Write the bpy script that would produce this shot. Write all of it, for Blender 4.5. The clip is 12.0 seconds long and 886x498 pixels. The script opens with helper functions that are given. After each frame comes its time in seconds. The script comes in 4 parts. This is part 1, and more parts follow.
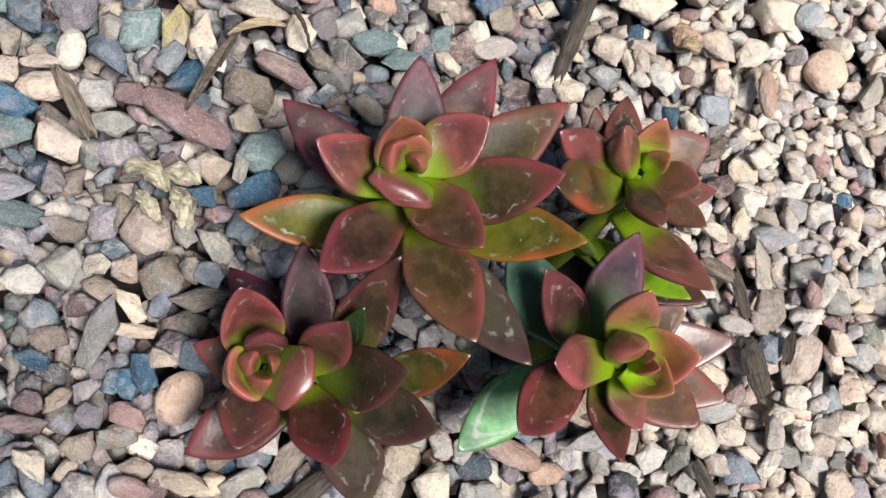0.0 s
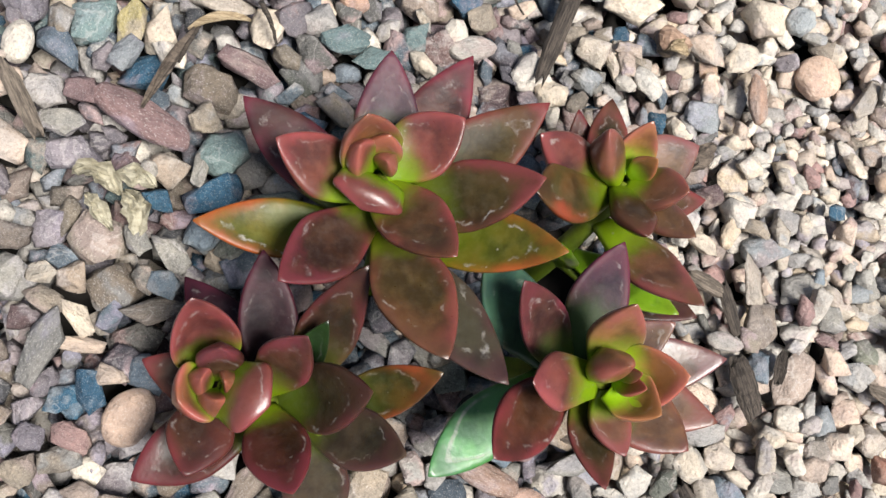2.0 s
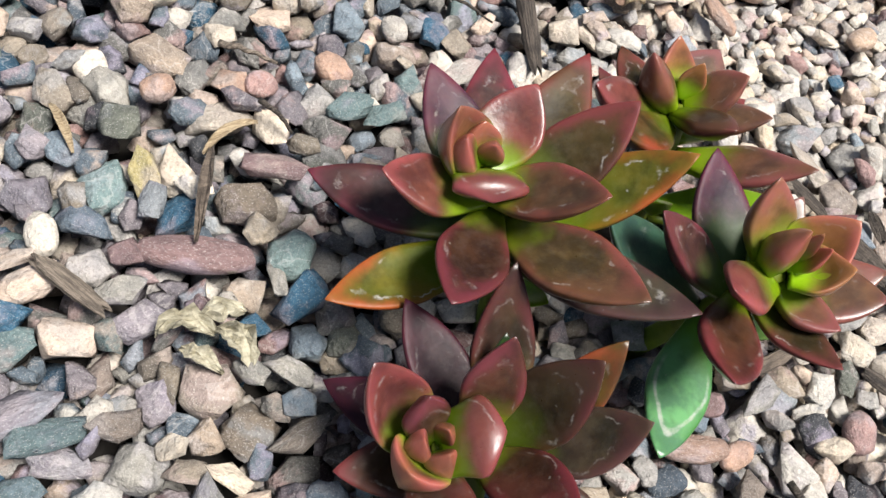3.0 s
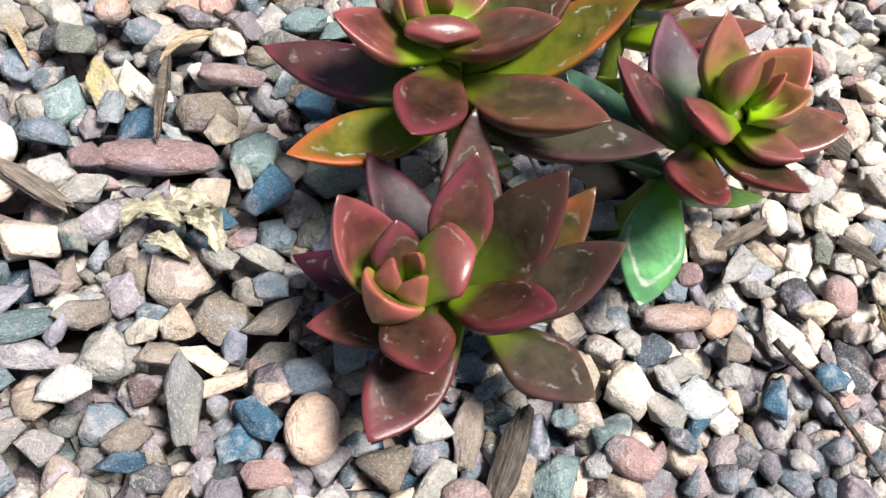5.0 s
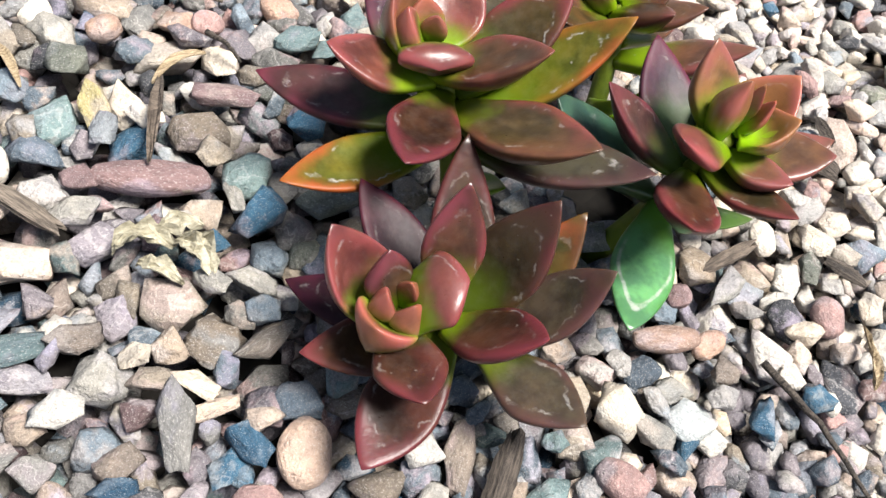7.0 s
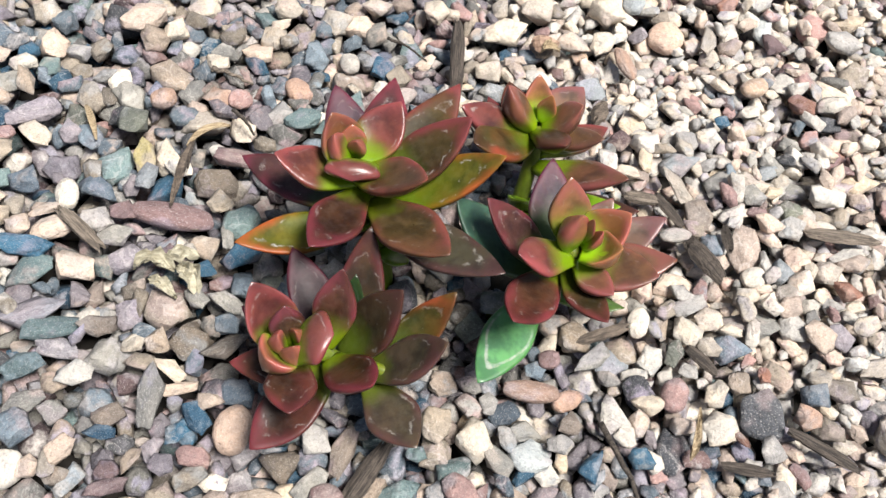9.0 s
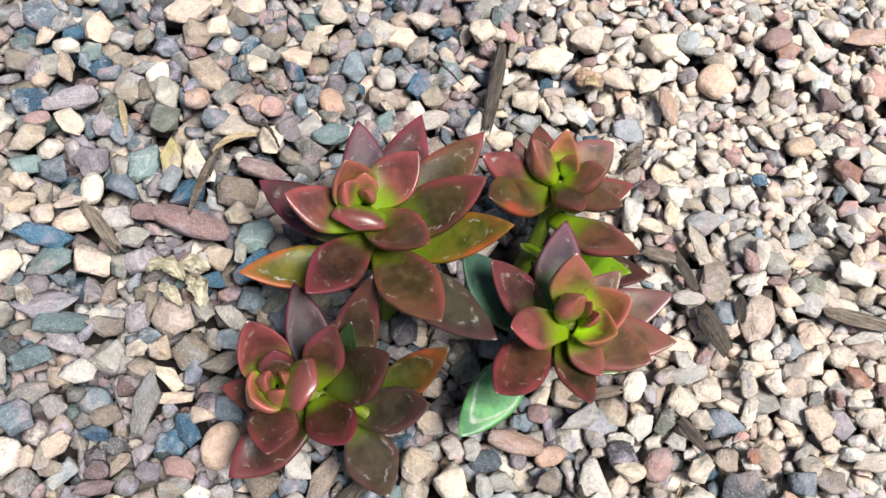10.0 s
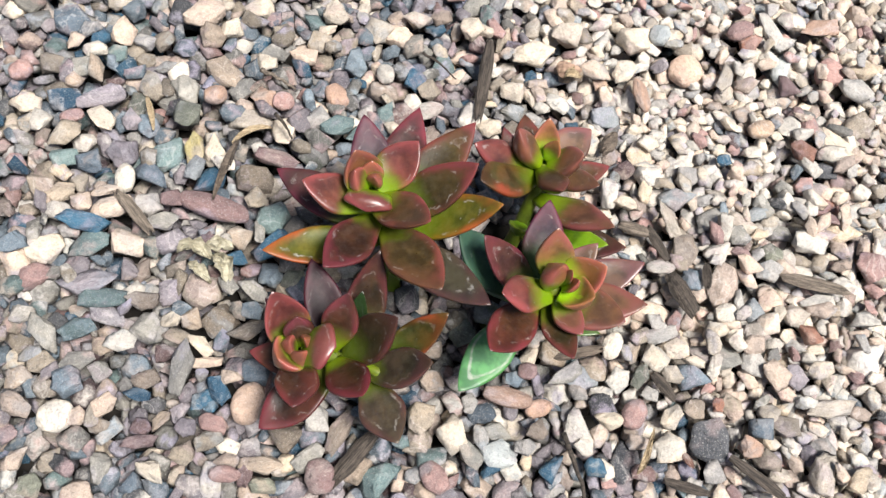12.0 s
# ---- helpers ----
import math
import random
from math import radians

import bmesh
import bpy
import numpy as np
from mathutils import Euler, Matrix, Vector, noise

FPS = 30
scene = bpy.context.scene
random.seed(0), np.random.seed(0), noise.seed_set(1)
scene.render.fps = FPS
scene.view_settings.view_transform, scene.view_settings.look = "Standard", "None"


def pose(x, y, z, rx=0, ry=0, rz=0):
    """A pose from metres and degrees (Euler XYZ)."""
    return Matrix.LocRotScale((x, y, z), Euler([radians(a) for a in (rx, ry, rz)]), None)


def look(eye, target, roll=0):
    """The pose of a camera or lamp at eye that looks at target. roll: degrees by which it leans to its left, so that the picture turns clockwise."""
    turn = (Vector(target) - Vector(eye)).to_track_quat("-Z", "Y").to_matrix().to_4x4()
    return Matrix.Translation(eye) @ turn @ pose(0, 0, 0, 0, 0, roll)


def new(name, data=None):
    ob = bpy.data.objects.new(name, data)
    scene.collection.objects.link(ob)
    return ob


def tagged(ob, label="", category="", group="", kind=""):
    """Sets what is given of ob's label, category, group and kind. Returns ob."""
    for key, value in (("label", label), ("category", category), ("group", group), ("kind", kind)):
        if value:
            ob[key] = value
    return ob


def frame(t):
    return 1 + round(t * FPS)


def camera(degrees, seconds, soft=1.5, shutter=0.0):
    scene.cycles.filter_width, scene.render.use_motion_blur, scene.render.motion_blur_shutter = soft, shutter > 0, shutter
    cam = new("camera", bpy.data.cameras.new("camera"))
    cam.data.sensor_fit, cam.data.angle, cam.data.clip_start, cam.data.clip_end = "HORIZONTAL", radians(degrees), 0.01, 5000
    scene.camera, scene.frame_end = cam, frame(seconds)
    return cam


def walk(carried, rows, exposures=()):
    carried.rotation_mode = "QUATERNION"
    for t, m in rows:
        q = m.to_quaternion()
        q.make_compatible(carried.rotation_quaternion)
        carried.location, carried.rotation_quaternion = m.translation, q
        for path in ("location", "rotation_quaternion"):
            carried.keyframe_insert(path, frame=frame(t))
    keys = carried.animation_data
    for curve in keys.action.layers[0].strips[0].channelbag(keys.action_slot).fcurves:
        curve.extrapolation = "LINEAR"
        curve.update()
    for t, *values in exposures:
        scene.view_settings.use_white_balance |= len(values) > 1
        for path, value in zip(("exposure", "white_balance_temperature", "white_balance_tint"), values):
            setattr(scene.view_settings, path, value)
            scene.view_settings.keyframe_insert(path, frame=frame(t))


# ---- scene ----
# seconds, stops
EXPOSURES = [(0.0, 0.82), (2.5, 0.84), (3.0, 0.98), (3.7, 1.18), (5.5, 1.38), (7.5, 1.38), (9.5, 1.02), (12.0, 1.02)]
cam = camera(54.0, 12.0)
# seconds, eye in metres, turn in degrees
PATH = [
    (0.0, -0.09085, -0.0437, 0.3196, 8.811, -13.759, -0.624),
    (0.5, -0.08895, -0.03814, 0.32581, 8.901, -13.896, 1.044),
    (1.0, -0.08799, -0.04293, 0.32528, 9.278, -13.948, 0.985),
    (1.5, -0.08352, -0.03884, 0.30968, 8.705, -13.619, 0.992),
    (2.0, -0.08268, -0.0423, 0.30129, 9.722, -14.928, -0.344),
    (2.2, -0.08716, -0.04291, 0.29202, 10.666, -16.676, -3.428),
    (2.4, -0.10437, -0.04532, 0.28447, 13.837, -17.463, -9.627),
    (2.5, -0.1186, -0.04737, 0.28097, 17.233, -17.646, -14.328),
    (2.7, -0.13451, -0.0495, 0.2814, 21.028, -15.357, -21.067),
    (3.0, -0.14591, -0.06193, 0.25851, 26.041, -13.183, -27.644),
    (3.2, -0.15479, -0.06792, 0.24949, 28.624, -13.09, -29.474),
    (3.5, -0.16093, -0.08543, 0.23121, 30.26, -12.805, -31.951),
    (3.7, -0.16968, -0.09052, 0.21961, 31.548, -11.894, -32.544),
    (5.3, -0.16016, -0.11323, 0.23399, 31.459, -11.738, -32.381),
    (5.5, -0.16112, -0.11099, 0.23503, 31.242, -12.13, -32.465),
    (6.0, -0.16087, -0.11072, 0.23544, 31.226, -12.089, -32.639),
    (6.5, -0.16013, -0.109, 0.23608, 31.306, -12.24, -32.567),
    (7.0, -0.15997, -0.10574, 0.23578, 31.417, -12.538, -32.665),
    (7.5, -0.15709, -0.11115, 0.2409, 31.153, -13.009, -32.56),
    (7.7, -0.15396, -0.11814, 0.26906, 30.991, -12.519, -31.039),
    (9.3, -0.10271, -0.15252, 0.34441, 27.366, -6.916, -18.935),
    (9.5, -0.10011, -0.14721, 0.34312, 26.975, -6.277, -17.621),
    (9.7, -0.09244, -0.13268, 0.35182, 24.864, -6.699, -15.265),
    (10.0, -0.07784, -0.1135, 0.36859, 21.801, -7.619, -12.262),
    (10.2, -0.07453, -0.10891, 0.36554, 18.035, -8.134, -10.315),
    (10.5, -0.0622, -0.09407, 0.36983, 16.224, -7.624, -9.224),
    (11.0, -0.066, -0.09262, 0.37367, 16.89, -7.322, -9.233),
    (11.5, -0.07595, -0.10248, 0.38295, 18.247, -7.326, -10.996),
    (12.0, -0.09141, -0.12959, 0.41076, 20.682, -7.902, -13.45),
]
walk(cam, [(t, pose(*where)) for t, *where in PATH], EXPOSURES)

# ---- daylight: a bright, hazy sky with a veiled sun ----
world = bpy.data.worlds.new("sky")
scene.world = world
world.use_nodes = True
sky_nodes = world.node_tree.nodes
sky = sky_nodes.new("ShaderNodeTexSky")
sky.sky_type = "NISHITA"
sky.sun_disc = False
sky.sun_elevation = radians(75)
sky.sun_rotation = radians(138)
sky.air_density, sky.dust_density, sky.ozone_density = 1.0, 3.0, 1.0
sky_nodes["Background"].inputs["Strength"].default_value = 0.043
world.node_tree.links.new(sky.outputs["Color"], sky_nodes["Background"].inputs["Color"])
sun = new("sun", bpy.data.lights.new("sun", "SUN"))
sun.data.energy, sun.data.angle, sun.data.color = 4.08, radians(21), (1.0, 0.962, 0.915)
sun.matrix_world = look((0.32 * 3, -0.36 * 3, 1.48 * 3), (0, 0, 0))


# ---- materials ----
class Nodes:
    """A small builder for one node material."""

    def __init__(self, name):
        self.material = bpy.data.materials.new(name)
        self.material.use_nodes = True
        self.tree = self.material.node_tree
        self.surface = self.tree.nodes["Principled BSDF"]

    def node(self, kind, **inputs):
        made = self.tree.nodes.new(kind)
        for key, value in inputs.items():
            self.put(made.inputs[key.replace("_", " ")], value)
        return made

    def put(self, socket, value):
        if isinstance(value, bpy.types.NodeSocket):
            self.tree.links.new(value, socket)
        elif isinstance(value, tuple) and len(value) == 3 and socket.type == "RGBA":
            socket.default_value = (*value, 1)
        else:
            socket.default_value = value

    def math(self, what, a, b=0.0, clamp=False):
        made = self.tree.nodes.new("ShaderNodeMath")
        made.operation, made.use_clamp = what, clamp
        self.put(made.inputs[0], a)
        self.put(made.inputs[1], b)
        return made.outputs[0]

    def vector(self, what, a, b):
        made = self.tree.nodes.new("ShaderNodeVectorMath")
        made.operation = what
        self.put(made.inputs[0], a)
        self.put(made.inputs[1], b)
        return made.outputs[0]

    def mix(self, factor, a, b, blend="MIX"):
        made = self.tree.nodes.new("ShaderNodeMix")
        made.data_type, made.blend_type = "RGBA", blend
        self.put(made.inputs[0], factor)
        self.put(made.inputs[6], a)
        self.put(made.inputs[7], b)
        return made.outputs[2]

    def noise(self, where, scale, detail=3.0, rough=0.55):
        return self.node("ShaderNodeTexNoise", Vector=where, Scale=scale, Detail=detail, Roughness=rough).outputs["Fac"]

    def step(self, value, low, high):
        made = self.node("ShaderNodeMapRange", Value=value)
        made.interpolation_type = "SMOOTHSTEP"
        made.inputs["From Min"].default_value, made.inputs["From Max"].default_value = low, high
        return made.outputs[0]

    def ramp(self, value, stops, constant=False):
        made = self.node("ShaderNodeValToRGB", Fac=value)
        ramp = made.color_ramp
        ramp.interpolation = "CONSTANT" if constant else "LINEAR"
        while len(ramp.elements) < len(stops):
            ramp.elements.new(0.5)
        for element, (at, colour) in zip(ramp.elements, stops):
            element.position, element.color = at, (*colour, 1)
        return made.outputs["Color"]

    def bump(self, height, strength, distance):
        made = self.node("ShaderNodeBump", Strength=strength, Distance=distance, Height=height)
        self.put(self.surface.inputs["Normal"], made.outputs["Normal"])


def stone_look(n, colour, where, luck, patchy=0.68):
    """Mottled, speckled, faintly veined stone over a base colour; luck is a random value for each stone."""
    apart = n.vector("ADD", where, n.node("ShaderNodeCombineXYZ", X=n.math("MULTIPLY", luck, 7.3), Y=n.math("MULTIPLY", luck, 3.1), Z=luck).outputs[0])
    blotch = n.noise(apart, 120, 4, 0.62)
    grain = n.noise(apart, 900, 4, 0.7)
    speck = n.noise(apart, 2200, 2, 0.6)
    tint = n.ramp(n.math("FRACT", n.math("MULTIPLY", luck, 17.0)), [(0, (0.52, 0.52, 0.54)), (0.45, (0.84, 0.83, 0.81)), (1, (1.10, 1.06, 1.00))])
    base = n.mix(1.0, colour, tint, "MULTIPLY")
    other = n.ramp(n.math("FRACT", n.math("MULTIPLY", luck, 29.0)), [(0, (0.40, 0.31, 0.25)), (0.25, (0.19, 0.25, 0.30)), (0.5, (0.36, 0.24, 0.22)), (0.75, (0.25, 0.24, 0.32)), (1, (0.50, 0.48, 0.43))])
    patch = n.noise(n.vector("ADD", apart, (3.0, 1.0, 2.0)), 85, 5, 0.6)
    base = n.mix(n.math("MULTIPLY", n.step(patch, 0.47, 0.62), patchy), base, other)
    base = n.mix(n.step(blotch, 0.35, 0.7), base, n.mix(1.0, base, (1.42, 1.38, 1.32), "MULTIPLY"))
    base = n.mix(n.math("MULTIPLY", n.step(grain, 0.46, 0.66), 0.50), base, n.mix(1.0, base, (0.48, 0.46, 0.45), "MULTIPLY"))
    base = n.mix(n.math("MULTIPLY", n.step(speck, 0.56, 0.68), 0.26), base, (0.72, 0.69, 0.64))
    vein = n.node("ShaderNodeTexNoise", Vector=apart, Scale=70.0, Detail=4.0, Distortion=0.5).outputs["Fac"]
    thin = n.math("SUBTRACT", 1.0, n.step(n.math("ABSOLUTE", n.math("SUBTRACT", vein, 0.5)), 0.004, 0.016))
    some = n.math("GREATER_THAN", n.math("FRACT", n.math("MULTIPLY", luck, 41.0)), 0.75)
    base = n.mix(n.math("MULTIPLY", n.math("MULTIPLY", thin, some), 0.18), base, (0.74, 0.70, 0.66))
    n.put(n.surface.inputs["Base Color"], base)
    n.put(n.surface.inputs["Roughness"], n.math("ADD", 0.62, n.math("MULTIPLY", grain, 0.3)))
    n.surface.inputs["Specular IOR Level"].default_value = 0.35
    n.bump(n.math("ADD", n.math("MULTIPLY", blotch, 1.6), n.math("ADD", n.math("MULTIPLY", grain, 0.36), n.math("MULTIPLY", speck, 0.12))), 1.0, 0.0021)


STONE = {
    "white": (0.530, 0.502, 0.455), "cream": (0.480, 0.432, 0.368), "sand": (0.418, 0.355, 0.279), "tan": (0.282, 0.236, 0.196),
    "peach": (0.436, 0.326, 0.247), "salmon": (0.356, 0.243, 0.191), "rose": (0.298, 0.196, 0.190), "blush": (0.458, 0.379, 0.324),
    "greige": (0.283, 0.248, 0.205), "brown": (0.189, 0.158, 0.126), "grey": (0.234, 0.233, 0.221), "pale": (0.439, 0.428, 0.408),
    "lilac": (0.239, 0.221, 0.254), "mauve": (0.145, 0.101, 0.110), "red": (0.265, 0.135, 0.100), "yellow": (0.520, 0.450, 0.215),
    "moss": (0.165, 0.179, 0.149), "teal": (0.134, 0.197, 0.206), "steel": (0.134, 0.178, 0.225), "blue": (0.031, 0.094, 0.162),
    "shell": (0.434, 0.328, 0.269), "slate": (0.079, 0.085, 0.098), "sky": (0.330, 0.365, 0.385),
}


def pebble_material(name):
    n = Nodes("stone " + name)
    where = n.vector("MULTIPLY", n.node("ShaderNodeTexCoord").outputs["Object"], (0.008, 0.006, 0.005))
    stone_look(n, STONE[name], where, n.node("ShaderNodeObjectInfo").outputs["Random"], 0.34)
    return n.material


def gravel_material(name, kinds, shade=1.0):
    n = Nodes(name)
    geometry = n.node("ShaderNodeNewGeometry")
    luck = geometry.outputs["Random Per Island"]
    colour = n.ramp(luck, [(i / len(kinds), tuple(shade * c for c in STONE[k])) for i, k in enumerate(kinds)], True)
    stone_look(n, colour, geometry.outputs["Position"], luck)
    return n.material


def leaf_material(name, base, body, rim, scurf=1.0, rough=0.22, green=0.32, gloss=0.42, band=0.030, solid=0.0, blush=0.60, wobble=0.8):
    """Fleshy leaf: lime foot, dull blade, flushed margin and tip, and a dry pale line where blade and flush meet."""
    n = Nodes("leaf " + name)
    uv = n.node("ShaderNodeUVMap").outputs["UV"]
    split = n.node("ShaderNodeSeparateXYZ", Vector=uv)
    across, along = split.outputs["X"], split.outputs["Y"]
    where = n.node("ShaderNodeTexCoord").outputs["Object"]
    luck = n.node("ShaderNodeObjectInfo").outputs["Random"]
    offset = n.vector("ADD", where, n.node("ShaderNodeCombineXYZ", X=n.math("MULTIPLY", luck, 5.0), Y=luck, Z=0.0).outputs[0])
    blur = n.noise(offset, 90, 3)
    smear = n.noise(offset, 330, 4, 0.65)
    fine = n.noise(offset, 800, 4, 0.65)
    drift = n.noise(offset, 130, 4, 0.6)
    edge = n.math("ABSOLUTE", n.math("SUBTRACT", n.math("MULTIPLY", across, 2.0), 1.0))
    lengthwise = n.math("DIVIDE", n.math("SUBTRACT", along, 0.46), 0.46)
    radius = n.math("SQRT", n.math("ADD", n.math("MULTIPLY", edge, edge), n.math("MULTIPLY", lengthwise, lengthwise)))
    ring = n.math("ADD", radius, n.math("MULTIPLY", n.math("SUBTRACT", drift, 0.5), wobble))
    colour = n.mix(n.math("MULTIPLY", n.step(n.math("ADD", n.math("MULTIPLY", blur, 0.8), n.math("MULTIPLY", smear, 0.2)), 0.38, 0.62), 0.85), n.mix(1.0, body, (0.58, 0.56, 0.62), "MULTIPLY"), n.mix(1.0, body, (1.32, 1.28, 1.15), "MULTIPLY"))
    colour = n.mix(n.math("MULTIPLY", n.step(n.noise(offset, 45, 3, 0.5), 0.44, 0.68), 0.24), colour, rim)
    flush = n.step(ring, blush, blush + 0.5)
    uneven = n.step(n.noise(offset, 48, 2), 0.36, 0.62)
    colour = n.mix(n.math("MULTIPLY", flush, n.math("ADD", 0.10, n.math("MULTIPLY", uneven, 0.66))), colour, rim)
    # margin band painted lighter than the flush, as the highlight on the lit edge
    colour = n.mix(n.math("MULTIPLY", n.step(edge, 0.55, 1.0), n.math("ADD", 0.03, n.math("MULTIPLY", uneven, 0.18))), colour, n.mix(1.0, rim, (1.35, 1.28, 1.15), "MULTIPLY"))
    foot = n.math("SUBTRACT", 1.0, n.step(n.math("ADD", along, n.math("MULTIPLY", n.math("SUBTRACT", blur, 0.5), 0.35)), green * 0.35, green * 1.25))
    colour = n.mix(foot, colour, base)
    colour = n.mix(1.0, colour, n.ramp(luck, [(0, (0.82, 0.84, 0.88)), (1, (1.18, 1.12, 1.06))]), "MULTIPLY")
    colour = n.mix(n.math("MULTIPLY", n.step(fine, 0.52, 0.74), 0.22), colour, n.mix(1.0, colour, (0.55, 0.55, 0.55), "MULTIPLY"))
    line = n.math("SUBTRACT", 1.0, n.step(n.math("ABSOLUTE", n.math("SUBTRACT", ring, 0.80)), band * 0.3, band * 2.0))
    broken = n.math("MULTIPLY", n.step(n.noise(offset, 170, 3), 0.47 - 0.3 * solid, 0.66 - 0.3 * solid), n.step(along, 0.3, 0.5))
    crumbs = n.math("MULTIPLY", n.step(smear, 0.40, 0.62), 1.0)
    dots = n.math("MULTIPLY", n.step(n.noise(offset, 460, 1), 0.77, 0.81), 0.5)
    veil = n.math("MULTIPLY", n.math("MULTIPLY", n.math("SUBTRACT", 1.0, n.step(ring, 0.6, 0.85)), n.step(smear, 0.42, 0.7)), 0.05)
    dry = n.math("MULTIPLY", n.math("MULTIPLY", line, broken), n.math("ADD", 0.35, n.math("MULTIPLY", crumbs, 0.65)))
    white = n.math("MAXIMUM", n.math("MULTIPLY", n.math("MAXIMUM", dry, dots), 0.40 * scurf, True), n.math("MULTIPLY", veil, 0.5))
    colour = n.mix(white, colour, (0.36, 0.35, 0.33))
    n.put(n.surface.inputs["Base Color"], colour)
    n.put(n.surface.inputs["Roughness"], n.math("ADD", rough, n.math("ADD", n.math("MULTIPLY", fine, 0.18), n.math("MULTIPLY", white, 0.5))))
    n.surface.inputs["Specular IOR Level"].default_value = gloss
    n.surface.inputs["Subsurface Weight"].default_value = 0.15
    n.surface.inputs["Subsurface Radius"].default_value = (1.0, 0.6, 0.2)
    n.surface.inputs["Subsurface Scale"].default_value = 0.003
    n.bump(n.math("ADD", blur, n.math("ADD", n.math("MULTIPLY", smear, 0.3), n.math("ADD", n.math("MULTIPLY", fine, 0.12), n.math("MULTIPLY", white, 0.25)))), 0.20, 0.0014)
    return n.material


def fibre_material(name, dark, light, stretch=(1, 12, 12)):
    """Dry wood, bark or straw with a grain along its own x axis."""
    n = Nodes(name)
    where = n.node("ShaderNodeTexCoord").outputs["Object"]
    along = n.vector("MULTIPLY", where, stretch)
    streak = n.noise(along, 90, 4, 0.7)
    fleck = n.noise(where, 600, 3, 0.6)
    colour = n.mix(n.step(streak, 0.35, 0.68), dark, light)
    colour = n.mix(n.math("MULTIPLY", n.step(fleck, 0.5, 0.7), 0.4), colour, n.mix(1.0, colour, (0.5, 0.48, 0.46), "MULTIPLY"))
    n.put(n.surface.inputs["Base Color"], colour)
    n.surface.inputs["Roughness"].default_value = 0.85
    n.bump(n.math("ADD", streak, n.math("MULTIPLY", fleck, 0.3)), 0.9, 0.0016)
    return n.material


def earth_material():
    n = Nodes("gritty soil")
    where = n.node("ShaderNodeNewGeometry").outputs["Position"]
    cell = n.node("ShaderNodeTexVoronoi", Vector=where, Scale=75.0, Randomness=1.0)
    tone = n.node("ShaderNodeSeparateColor", Color=cell.outputs["Color"]).outputs[0]
    grit = n.ramp(tone, [(0, (0.20, 0.18, 0.16)), (0.35, (0.29, 0.255, 0.22)), (0.7, (0.17, 0.17, 0.175)), (1, (0.34, 0.31, 0.27))])
    # soil darkened nearly to black, with the shade of the gaps in it
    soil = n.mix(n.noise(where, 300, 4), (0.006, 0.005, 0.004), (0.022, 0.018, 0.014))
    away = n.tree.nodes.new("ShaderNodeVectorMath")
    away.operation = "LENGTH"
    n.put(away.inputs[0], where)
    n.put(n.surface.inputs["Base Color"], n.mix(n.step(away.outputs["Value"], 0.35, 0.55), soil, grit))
    n.surface.inputs["Roughness"].default_value = 0.95
    n.bump(n.math("SUBTRACT", 1.0, cell.outputs["Distance"]), 0.8, 0.006)
    return n.material


